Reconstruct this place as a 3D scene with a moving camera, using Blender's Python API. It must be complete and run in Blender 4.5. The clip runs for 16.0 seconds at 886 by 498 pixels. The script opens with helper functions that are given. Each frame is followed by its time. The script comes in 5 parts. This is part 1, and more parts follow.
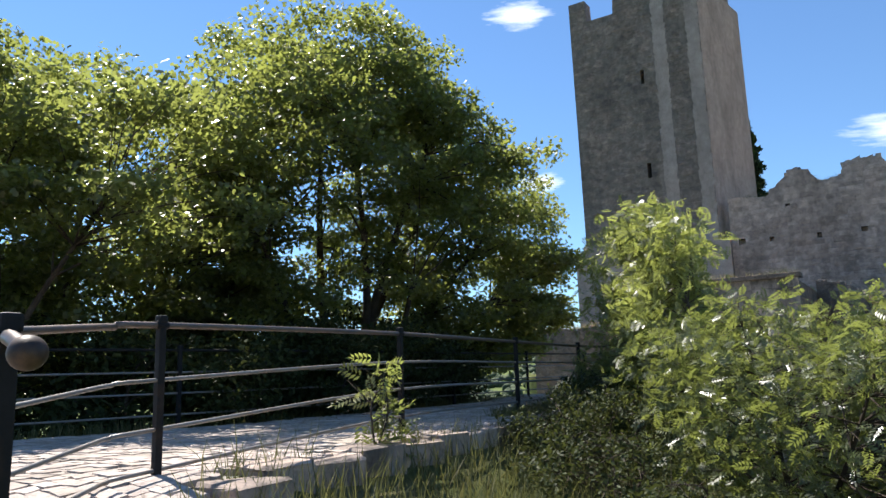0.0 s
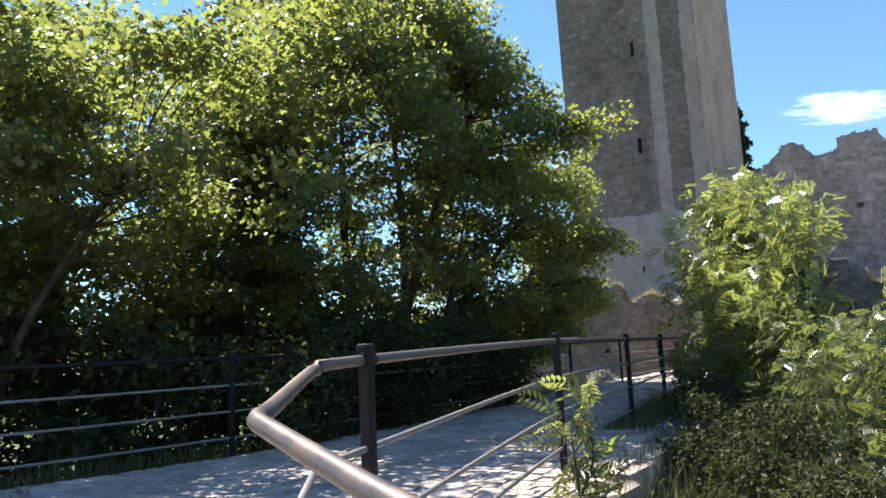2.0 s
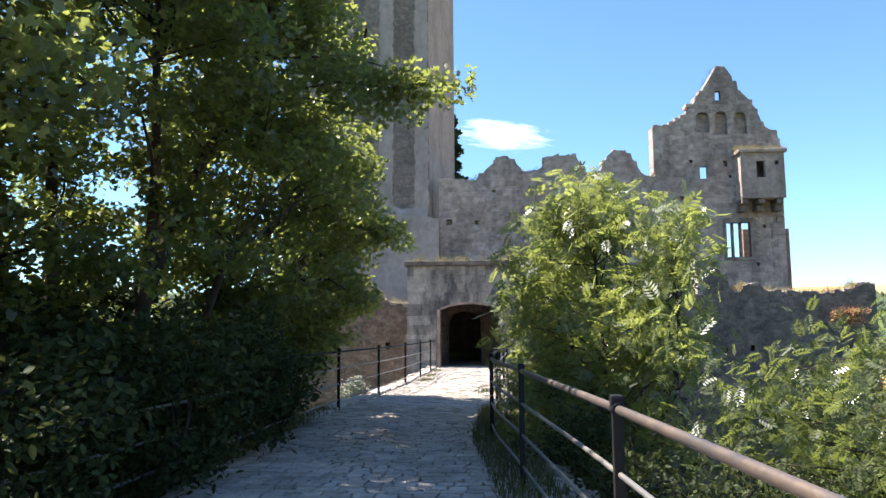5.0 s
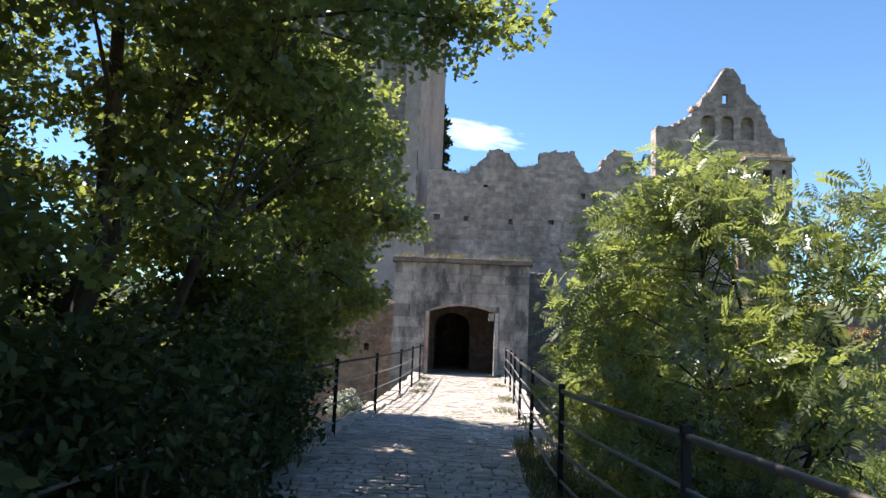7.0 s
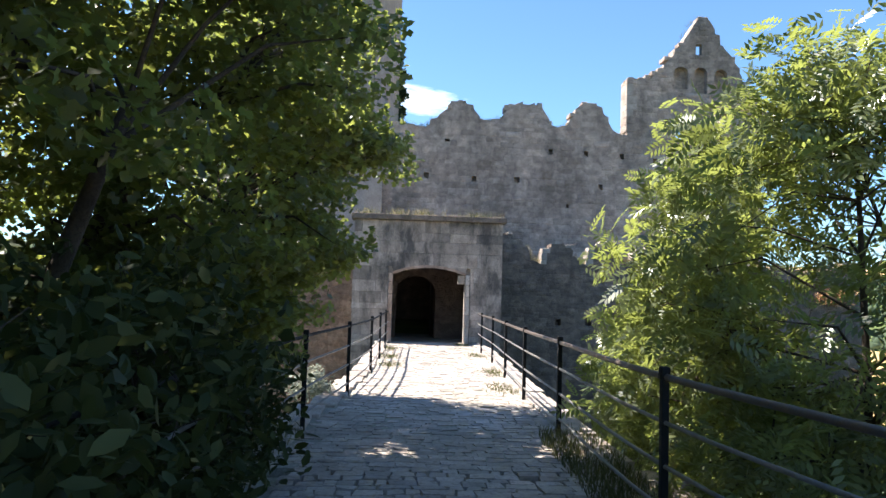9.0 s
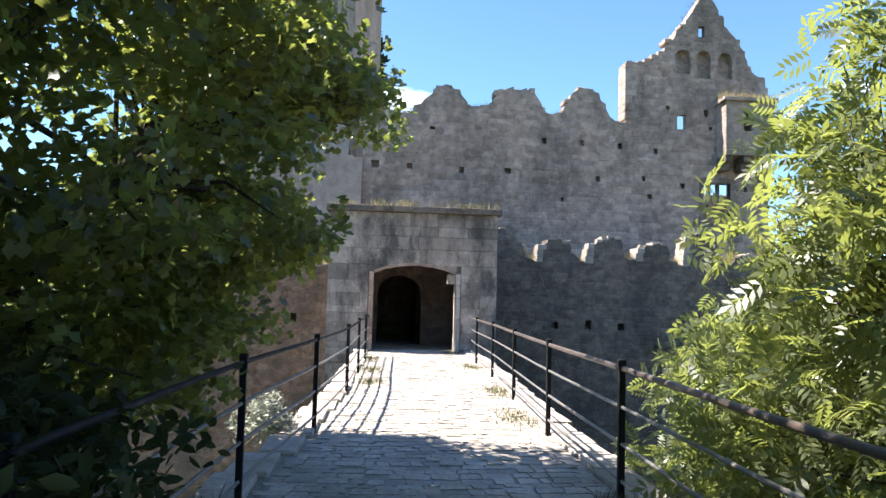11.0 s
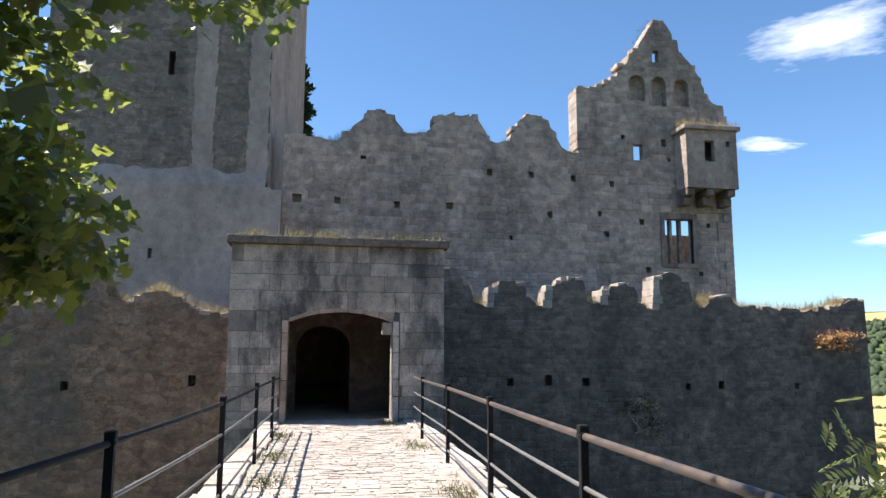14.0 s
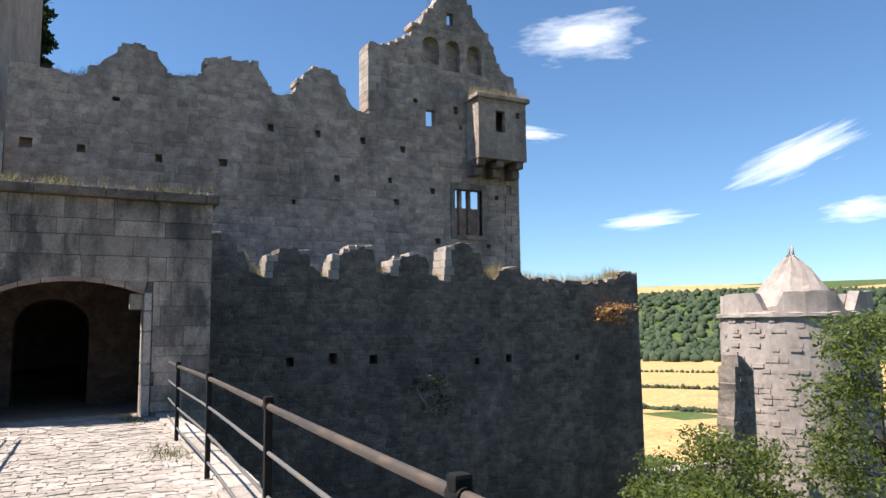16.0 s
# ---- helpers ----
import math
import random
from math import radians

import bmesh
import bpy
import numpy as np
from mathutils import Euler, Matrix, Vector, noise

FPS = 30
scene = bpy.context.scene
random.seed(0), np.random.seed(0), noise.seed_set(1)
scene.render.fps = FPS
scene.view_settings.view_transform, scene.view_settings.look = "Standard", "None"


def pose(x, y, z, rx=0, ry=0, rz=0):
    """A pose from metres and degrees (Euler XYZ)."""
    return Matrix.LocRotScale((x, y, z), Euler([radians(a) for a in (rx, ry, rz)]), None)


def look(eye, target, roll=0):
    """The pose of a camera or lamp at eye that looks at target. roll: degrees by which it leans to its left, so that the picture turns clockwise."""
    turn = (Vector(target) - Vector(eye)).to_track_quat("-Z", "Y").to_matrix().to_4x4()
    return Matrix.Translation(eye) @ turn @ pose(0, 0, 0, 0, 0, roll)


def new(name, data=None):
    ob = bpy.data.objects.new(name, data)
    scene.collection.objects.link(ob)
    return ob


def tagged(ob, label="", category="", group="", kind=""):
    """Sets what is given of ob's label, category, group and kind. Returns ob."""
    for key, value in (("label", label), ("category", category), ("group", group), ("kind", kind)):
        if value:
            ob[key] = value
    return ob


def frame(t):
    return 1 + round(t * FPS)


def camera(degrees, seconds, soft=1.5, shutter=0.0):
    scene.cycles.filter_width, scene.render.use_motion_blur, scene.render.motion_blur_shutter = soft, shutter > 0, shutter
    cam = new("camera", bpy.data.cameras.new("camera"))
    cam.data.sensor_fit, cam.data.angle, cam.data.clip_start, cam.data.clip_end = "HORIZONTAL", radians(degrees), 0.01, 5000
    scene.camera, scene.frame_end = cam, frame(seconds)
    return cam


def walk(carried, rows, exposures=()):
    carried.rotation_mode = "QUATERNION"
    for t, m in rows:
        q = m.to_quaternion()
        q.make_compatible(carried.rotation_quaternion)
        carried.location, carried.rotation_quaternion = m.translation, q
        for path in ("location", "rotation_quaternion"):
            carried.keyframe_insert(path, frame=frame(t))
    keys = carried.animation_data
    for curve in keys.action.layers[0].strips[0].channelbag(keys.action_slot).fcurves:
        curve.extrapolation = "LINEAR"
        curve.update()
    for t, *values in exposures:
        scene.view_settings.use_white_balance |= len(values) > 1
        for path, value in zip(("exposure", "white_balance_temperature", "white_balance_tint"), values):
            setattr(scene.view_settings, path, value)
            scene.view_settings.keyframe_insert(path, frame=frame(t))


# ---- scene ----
cam = camera(63.2, 16.0)
PATH = [
    (0, (-0.345, -1.664, 1.305), (-1.422, -0.014, 1.65), -1.8),
    (0.5, (-0.9, -1.596, 1.388), (-1.987, 0.059, 1.671), -2.2),
    (1, (-1.522, -1.432, 1.467), (-2.678, 0.18, 1.719), -2.0),
    (1.3, (-1.83, -1.358, 1.549), (-2.988, 0.26, 1.754), -1.3),
    (1.5, (-2.037, -1.315, 1.538), (-3.143, 0.333, 1.786), -2.7),
    (2, (-2.602, -1.184, 1.683), (-3.577, 0.539, 1.964), -2.8),
    (2.5, (-3.121, -0.996, 1.69), (-4.071, 0.75, 1.912), -2.3),
    (3, (-3.555, -0.843, 1.749), (-4.401, 0.942, 2.061), -2.6),
    (3.5, (-4.032, -0.56, 1.837), (-4.687, 1.31, 2.107), -2.3),
    (4, (-4.46, -0.157, 1.949), (-5.085, 1.729, 2.175), -1.4),
    (4.7, (-4.968, 0.499, 2.037), (-5.146, 2.479, 2.263), -0.9),
    (6.8, (-6.076, 2.879, 2.228), (-6.124, 4.866, 2.453), 0.8),
    (7, (-6.171, 3.105, 2.236), (-6.214, 5.092, 2.457), 2.3),
    (7.5, (-6.424, 3.683, 2.234), (-6.336, 5.674, 2.404), 2.7),
    (8, (-6.597, 4.281, 2.223), (-6.533, 6.273, 2.39), 2.0),
    (8.5, (-6.738, 4.868, 2.221), (-6.689, 6.864, 2.333), 2.3),
    (8.7, (-6.769, 5.108, 2.185), (-6.679, 7.102, 2.304), 2.2),
    (10.8, (-6.899, 7.627, 2.127), (-6.745, 9.613, 2.307), 1.1),
    (11, (-6.844, 7.942, 2.194), (-6.677, 9.931, 2.329), 1.5),
    (11.5, (-6.831, 8.539, 2.156), (-6.559, 10.516, 2.29), 2.5),
    (12, (-6.785, 9.194, 2.164), (-6.515, 11.162, 2.396), 1.6),
    (12.5, (-6.73, 9.888, 2.213), (-6.44, 11.852, 2.455), 1.8),
    (13, (-6.686, 10.463, 2.206), (-6.33, 12.423, 2.374), 1.1),
    (13.5, (-6.617, 11.074, 2.175), (-6.301, 13.033, 2.428), -0.4),
    (14, (-6.508, 11.707, 2.17), (-6.164, 13.656, 2.457), 0.2),
    (14.5, (-6.471, 12.179, 2.182), (-6.173, 14.133, 2.483), 0.4),
    (15, (-6.304, 12.766, 2.189), (-6.046, 14.733, 2.448), 0.5),
    (15.5, (-6.179, 13.322, 2.156), (-5.598, 15.21, 2.468), 0.8),
    (16, (-6.021, 13.779, 2.186), (-5.103, 15.542, 2.403), -0.7),
]
walk(cam, [(t, look(eye, target, roll)) for t, eye, target, roll in PATH],
     exposures=[(0.0, 1.16), (1.5, 1.41), (3.5, 1.86), (4.7, 1.78), (7.0, 1.51), (8.5, 1.66), (11.0, 1.81), (12.5, 1.42), (13.5, 1.24), (14.5, 1.27), (15.2, 1.2), (16.0, 0.98)])


# ---- world, sun, exposure ----
SUN_WAY = Vector((-0.64, 0.17, 1.0)).normalized()
world = bpy.data.worlds.new("world")
scene.world = world
world.use_nodes = True
wn = world.node_tree
wn.nodes.clear()
sky = wn.nodes.new("ShaderNodeTexSky")
sky.sky_type = "NISHITA"
sky.sun_disc = False
sky.sun_elevation = math.asin(SUN_WAY.z)
sky.sun_rotation = math.atan2(SUN_WAY.x, SUN_WAY.y)
sky.altitude = 200
sky.air_density, sky.dust_density, sky.ozone_density = 1.0, 0.0, 4.0
bg = wn.nodes.new("ShaderNodeBackground")
bg.inputs["Strength"].default_value = 0.078
wout = wn.nodes.new("ShaderNodeOutputWorld")
tone = wn.nodes.new("ShaderNodeMix")
tone.data_type, tone.blend_type = "RGBA", "MULTIPLY"
tone.inputs[0].default_value = 1.0
tone.inputs[7].default_value = (0.825, 0.985, 1.09, 1)
wn.links.new(sky.outputs[0], tone.inputs[6])
wn.links.new(tone.outputs[2], bg.inputs[0])
wn.links.new(bg.outputs[0], wout.inputs[0])

sun_data = bpy.data.lights.new("sun", "SUN")
sun_data.energy, sun_data.angle, sun_data.color = 5.0, radians(0.53), (1.0, 0.95, 0.88)
sun = new("sun", sun_data)
sun.matrix_world = look(SUN_WAY * 60, (0, 0, 0))


# ---- materials ----
def mat_new(name):
    m = bpy.data.materials.new(name)
    m.use_nodes = True
    t = m.node_tree
    t.nodes.clear()
    out = t.nodes.new("ShaderNodeOutputMaterial")
    return m, t, out


def nd(t, kind, **values):
    n = t.nodes.new(kind)
    for k, v in values.items():
        n.inputs[k.replace("_", " ")].default_value = v
    return n


def noise_at(t, vec, scale, detail=4.0, rough=0.6):
    n = nd(t, "ShaderNodeTexNoise", Scale=scale, Detail=detail, Roughness=rough)
    t.links.new(vec, n.inputs["Vector"])
    return n.outputs["Fac"]


def ramp(t, fac, stops):
    r = t.nodes.new("ShaderNodeValToRGB")
    while len(r.color_ramp.elements) < len(stops):
        r.color_ramp.elements.new(0.5)
    for e, (p, c) in zip(r.color_ramp.elements, stops):
        e.position = p
        e.color = (*c, 1) if len(c) == 3 else c
    t.links.new(fac, r.inputs[0])
    return r.outputs[0]


def mixc(t, fac, a, b, mode="MIX"):
    m = t.nodes.new("ShaderNodeMix")
    m.data_type, m.blend_type = "RGBA", mode
    for sock, v in ((m.inputs[0], fac), (m.inputs[6], a), (m.inputs[7], b)):
        if isinstance(v, (int, float)):
            sock.default_value = v
        elif isinstance(v, tuple):
            sock.default_value = (*v, 1)
        else:
            t.links.new(v, sock)
    return m.outputs[2]


def stone_mat(name, dark, mid, light, stain=(0.068, 0.060, 0.052), stain_amount=0.5, grain=9.0, bump=0.5, piece=0.35, rough=0.92, object_random=False, stain_scale=0.45, cells=3.4, cell_tone=0.0):
    m, t, out = mat_new(name)
    geo = t.nodes.new("ShaderNodeNewGeometry")
    pos = geo.outputs["Position"]
    fine = noise_at(t, pos, grain * 4, 6, 0.65)
    med = noise_at(t, pos, grain * 0.35, 5, 0.6)
    down = t.nodes.new("ShaderNodeVectorMath")
    down.operation = "MULTIPLY"
    down.inputs[1].default_value = (1.0, 1.0, 0.45)
    t.links.new(pos, down.inputs[0])
    big = noise_at(t, down.outputs[0], stain_scale * 1.3, 7, 0.68)
    base = ramp(t, med, [(0.3, dark), (0.5, mid), (0.72, light)])
    if object_random:
        rnd = t.nodes.new("ShaderNodeObjectInfo").outputs["Random"]
    else:
        rnd = geo.outputs["Random Per Island"]
    tone = ramp(t, rnd, [(0.0, (1 - piece,) * 3), (0.5, (1.0, 0.985, 0.96)), (1.0, (1 + piece * 0.6,) * 3)])
    base = mixc(t, 1.0, base, tone, "MULTIPLY")
    warp = t.nodes.new("ShaderNodeVectorMath")
    warp.operation = "MULTIPLY_ADD"
    warp.inputs[1].default_value = (1.0, 1.0, 1.75)
    t.links.new(pos, warp.inputs[0])
    nz = nd(t, "ShaderNodeTexNoise", Scale=2.2, Detail=3.0)
    t.links.new(pos, nz.inputs["Vector"])
    t.links.new(nz.outputs["Color"], warp.inputs[2])
    cell = nd(t, "ShaderNodeTexVoronoi", Scale=cells)
    t.links.new(warp.outputs[0], cell.inputs["Vector"])
    edge = nd(t, "ShaderNodeTexVoronoi", Scale=cells)
    edge.feature = "DISTANCE_TO_EDGE"
    t.links.new(warp.outputs[0], edge.inputs["Vector"])
    grey = t.nodes.new("ShaderNodeRGBToBW")
    t.links.new(cell.outputs["Color"], grey.inputs[0])
    base = mixc(t, cell_tone, base, ramp(t, grey.outputs[0], [(0.2, (0.76, 0.76, 0.77)), (0.5, (1.06, 1.06, 1.06)), (0.8, (1.3, 1.27, 1.23))]), "MULTIPLY")
    crack = ramp(t, edge.outputs["Distance"], [(0.0, (0, 0, 0)), (0.09, (1, 1, 1))])
    base = mixc(t, cell_tone * 0.7, base, ramp(t, edge.outputs["Distance"], [(0.0, (0.6, 0.58, 0.56)), (0.06, (1, 1, 1))]), "MULTIPLY")
    base = mixc(t, 1.0, base, (1.13, 0.99, 0.945), "MULTIPLY")
    st = ramp(t, big, [(0.44, (0, 0, 0)), (0.63, (stain_amount,) * 3)])
    base = mixc(t, st, base, stain)
    spots = ramp(t, fine, [(0.32, (0.55, 0.55, 0.55)), (0.5, (1, 1, 1)), (0.75, (1.15, 1.15, 1.12))])
    base = mixc(t, 0.8, base, spots, "MULTIPLY")
    b = nd(t, "ShaderNodeBsdfPrincipled", Roughness=rough)
    b.inputs["Specular IOR Level"].default_value = 0.25
    t.links.new(base, b.inputs["Base Color"])
    bm_ = nd(t, "ShaderNodeBump", Strength=bump, Distance=0.02)
    add = t.nodes.new("ShaderNodeMath")
    add.operation = "ADD"
    t.links.new(fine, add.inputs[0])
    t.links.new(med, add.inputs[1])
    if cell_tone > 0:
        more = t.nodes.new("ShaderNodeMath")
        more.operation = "MULTIPLY_ADD"
        more.inputs[1].default_value = 1.0
        t.links.new(crack, more.inputs[0])
        t.links.new(med, more.inputs[2])
        t.links.new(more.outputs[0], add.inputs[1])
    t.links.new(add.outputs[0], bm_.inputs["Height"])
    t.links.new(bm_.outputs[0], b.inputs["Normal"])
    t.links.new(b.outputs[0], out.inputs[0])
    return m


def metal_mat(name, paint, rust, rust_at=0.55, rough=0.45, metal=0.35, gloss=0.5):
    m, t, out = mat_new(name)
    pos = t.nodes.new("ShaderNodeNewGeometry").outputs["Position"]
    n1 = noise_at(t, pos, 6, 6, 0.65)
    n2 = noise_at(t, pos, 60, 4, 0.6)
    col = mixc(t, ramp(t, n1, [(rust_at - 0.08, (0, 0, 0)), (rust_at + 0.1, (1, 1, 1))]), paint, rust)
    col = mixc(t, 0.35, col, ramp(t, n2, [(0.3, (0.5, 0.5, 0.5)), (0.7, (1.2, 1.2, 1.2))]), "MULTIPLY")
    b = nd(t, "ShaderNodeBsdfPrincipled", Roughness=rough, Metallic=metal)
    b.inputs["Specular IOR Level"].default_value = gloss
    t.links.new(col, b.inputs["Base Color"])
    t.links.new(ramp(t, n1, [(0.3, (rough,) * 3), (0.7, (rough + 0.25,) * 3)]), b.inputs["Roughness"])
    bp = nd(t, "ShaderNodeBump", Strength=0.25, Distance=0.003)
    t.links.new(n2, bp.inputs["Height"])
    t.links.new(bp.outputs[0], b.inputs["Normal"])
    t.links.new(b.outputs[0], out.inputs[0])
    return m


def leaf_mat(name, dark, mid, light, through_c, glow=0.45, rough=0.42, gloss=0.3):
    m, t, out = mat_new(name)
    geo = t.nodes.new("ShaderNodeNewGeometry")
    col = ramp(t, geo.outputs["Random Per Island"], [(0.0, dark), (0.55, mid), (1.0, light)])
    big = noise_at(t, geo.outputs["Position"], 0.9, 3, 0.5)
    col = mixc(t, 0.6, col, ramp(t, big, [(0.3, (0.7, 0.72, 0.6)), (0.7, (1.25, 1.2, 1.0))]), "MULTIPLY")
    b = nd(t, "ShaderNodeBsdfPrincipled", Roughness=rough)
    b.inputs["Specular IOR Level"].default_value = gloss
    t.links.new(col, b.inputs["Base Color"])
    tr = t.nodes.new("ShaderNodeBsdfTranslucent")
    t.links.new(mixc(t, 0.65, col, through_c), tr.inputs[0])
    mx = t.nodes.new("ShaderNodeMixShader")
    mx.inputs[0].default_value = glow
    t.links.new(b.outputs[0], mx.inputs[1])
    t.links.new(tr.outputs[0], mx.inputs[2])
    t.links.new(mx.outputs[0], out.inputs[0])
    return m


def ground_mat(name, stops, scale=0.8, fine_scale=30.0, bump=0.6):
    m, t, out = mat_new(name)
    pos = t.nodes.new("ShaderNodeNewGeometry").outputs["Position"]
    big = noise_at(t, pos, scale, 6, 0.65)
    fine = noise_at(t, pos, fine_scale, 5, 0.7)
    col = ramp(t, big, stops)
    col = mixc(t, 0.8, col, ramp(t, fine, [(0.3, (0.5, 0.5, 0.5)), (0.7, (1.35, 1.35, 1.3))]), "MULTIPLY")
    b = nd(t, "ShaderNodeBsdfPrincipled", Roughness=0.95)
    b.inputs["Specular IOR Level"].default_value = 0.1
    t.links.new(col, b.inputs["Base Color"])
    bp = nd(t, "ShaderNodeBump", Strength=bump, Distance=0.03)
    t.links.new(fine, bp.inputs["Height"])
    t.links.new(bp.outputs[0], b.inputs["Normal"])
    t.links.new(b.outputs[0], out.inputs[0])
    return m


M_WALL = stone_mat("grey_limestone", cell_tone=0.3, dark=(0.295, 0.267, 0.24), mid=(0.405, 0.368, 0.33), light=(0.53, 0.477, 0.424), stain_amount=0.5, piece=0.26, bump=0.8)
M_TOWER = stone_mat("tower_rubble", cell_tone=0.6, dark=(0.184, 0.170, 0.153), mid=(0.243, 0.222, 0.198), light=(0.346, 0.314, 0.277), stain_amount=0.45, piece=0.2, bump=0.9)
M_PLASTER = stone_mat("old_lime_plaster", (0.30, 0.285, 0.265), (0.36, 0.34, 0.315), (0.42, 0.40, 0.37), stain_amount=0.3, piece=0.0, bump=0.35, stain_scale=0.6)
M_OUTER = stone_mat("curtain_rubble", cell_tone=0.4, dark=(0.138, 0.121, 0.106), mid=(0.196, 0.172, 0.15), light=(0.285, 0.245, 0.21), stain_amount=0.6, piece=0.28, bump=0.8)
M_WARM = stone_mat("reddish_rubble", cell_tone=0.8, dark=(0.21, 0.145, 0.105), mid=(0.30, 0.22, 0.165), light=(0.38, 0.295, 0.23), stain=(0.13, 0.115, 0.10), stain_amount=0.55, piece=0.16, bump=0.8)
M_ASHLAR = stone_mat("ashlar_block", (0.265, 0.24, 0.213), (0.37, 0.337, 0.30), (0.48, 0.44, 0.39), stain=(0.06, 0.056, 0.054), stain_amount=0.85, piece=0.4, object_random=True, stain_scale=1.3, grain=7)
M_REDSTONE = stone_mat("red_sandstone", (0.25, 0.185, 0.145), (0.36, 0.275, 0.22), (0.46, 0.37, 0.30), stain_amount=0.35, piece=0.2, object_random=True)
M_CORE_WALL = stone_mat("grey_limestone_bed", cell_tone=0.6, dark=(0.262, 0.236, 0.212), mid=(0.37, 0.335, 0.298), light=(0.49, 0.438, 0.388), stain_amount=0.5, piece=0.0)
M_CORE_OUTER = stone_mat("curtain_rubble_bed", cell_tone=0.75, dark=(0.130, 0.114, 0.1), mid=(0.186, 0.163, 0.142), light=(0.275, 0.236, 0.20), stain_amount=0.6, piece=0.0)
M_CORE_WARM = stone_mat("reddish_rubble_bed", cell_tone=0.8, dark=(0.19, 0.14, 0.105), mid=(0.27, 0.205, 0.155), light=(0.34, 0.275, 0.22), stain=(0.13, 0.115, 0.10), stain_amount=0.6, piece=0.0)
M_MORTAR = stone_mat("lime_mortar", cell_tone=0.6, dark=(0.16, 0.15, 0.14), mid=(0.22, 0.21, 0.19), light=(0.28, 0.265, 0.24), stain_amount=0.4, piece=0.0)
M_SETT = stone_mat("pale_paving_stone", (0.30, 0.283, 0.258), (0.395, 0.378, 0.352), (0.475, 0.46, 0.43), stain=(0.22, 0.20, 0.15), stain_amount=0.45, piece=0.22, bump=0.5, stain_scale=1.1, grain=6)
M_SETT_OB = stone_mat("pale_paving_stone_single", (0.30, 0.283, 0.258), (0.395, 0.378, 0.352), (0.475, 0.46, 0.43), stain=(0.22, 0.20, 0.15), stain_amount=0.45, piece=0.22, bump=0.5, object_random=True, stain_scale=1.1, grain=6)
M_JOINT = ground_mat("sandy_joint", [(0.3, (0.28, 0.258, 0.215)), (0.55, (0.355, 0.33, 0.287)), (0.75, (0.245, 0.245, 0.16))], 1.5)
M_IRON = metal_mat("black_painted_iron", (0.012, 0.012, 0.013), (0.04, 0.028, 0.02), 0.62, 0.55, 0.1, 0.22)
M_PIPE = metal_mat("worn_brown_pipe", (0.10, 0.084, 0.078), (0.15, 0.107, 0.082), 0.5, 0.36)
M_ROD = metal_mat("grey_iron_rod", (0.20, 0.19, 0.18), (0.22, 0.17, 0.13), 0.58, 0.38)
M_BALL = metal_mat("dark_iron_ball", (0.03, 0.026, 0.026), (0.09, 0.055, 0.035), 0.55, 0.38, 0.3, 0.35)
M_DOOR = metal_mat("dark_oak", (0.035, 0.025, 0.018), (0.06, 0.04, 0.028), 0.5, 0.7)
M_MAPLE = leaf_mat("maple_leaf", (0.020, 0.024, 0.012), (0.038, 0.046, 0.019), (0.13, 0.152, 0.055), (0.57, 0.63, 0.13), 0.42, 0.40, 0.5)
M_ASH = leaf_mat("ash_leaf", (0.042, 0.052, 0.027), (0.085, 0.104, 0.05), (0.18, 0.205, 0.10), (0.56, 0.62, 0.13), 0.43, 0.36, 0.6)
# brighter copy of the maple leaf, with sunlight put into its colour
M_YOUNG_SUNLIT = leaf_mat("sunlit_young_maple_leaf", (0.032, 0.040, 0.018), (0.062, 0.074, 0.03), (0.17, 0.195, 0.07), (0.52, 0.58, 0.13), 0.44, 0.36, 0.6)
M_GREY = leaf_mat("grey_white_leaf", (0.22, 0.23, 0.19), (0.33, 0.34, 0.29), (0.45, 0.46, 0.40), (0.35, 0.36, 0.28), 0.25, 0.6, 0.3)
# darker than the other ash leaves
M_SLOPE_BUSH = leaf_mat("slope_bush_leaf", (0.034, 0.044, 0.022), (0.064, 0.079, 0.036), (0.135, 0.155, 0.07), (0.42, 0.48, 0.10), 0.36, 0.36, 0.6)
# shrub leaf with deep shade put into its colour
M_SHRUB_SHADED = leaf_mat("shaded_shrub_leaf", (0.018, 0.026, 0.012), (0.032, 0.044, 0.019), (0.068, 0.080, 0.035), (0.15, 0.17, 0.04), 0.22, 0.55, 0.1)
# brighter shrub leaf for the ditch, sunlight put into its colour
M_SHRUB_SUNLIT = leaf_mat("sunlit_ditch_shrub_leaf", (0.04, 0.055, 0.018), (0.075, 0.10, 0.03), (0.13, 0.16, 0.05), (0.40, 0.48, 0.08), 0.35, 0.5, 0.3)
M_CYPRESS = leaf_mat("cypress_leaf", (0.018, 0.035, 0.015), (0.028, 0.055, 0.02), (0.045, 0.075, 0.025), (0.07, 0.12, 0.02), 0.2, 0.6)
M_GRASS = leaf_mat("grass_blade", (0.045, 0.056, 0.022), (0.08, 0.088, 0.036), (0.20, 0.17, 0.09), (0.2, 0.2, 0.06), 0.35, 0.6)
M_STRAW = leaf_mat("dry_grass", (0.20, 0.16, 0.09), (0.33, 0.27, 0.16), (0.45, 0.38, 0.24), (0.45, 0.38, 0.2), 0.35, 0.7)
M_RUST = leaf_mat("withered_shrub", (0.25, 0.12, 0.05), (0.40, 0.22, 0.11), (0.50, 0.32, 0.18), (0.5, 0.3, 0.14), 0.3, 0.7)
M_BARK = stone_mat("bark", (0.03, 0.026, 0.022), (0.055, 0.047, 0.038), (0.09, 0.08, 0.065), stain_amount=0.2, piece=0.0, bump=0.8, grain=14)
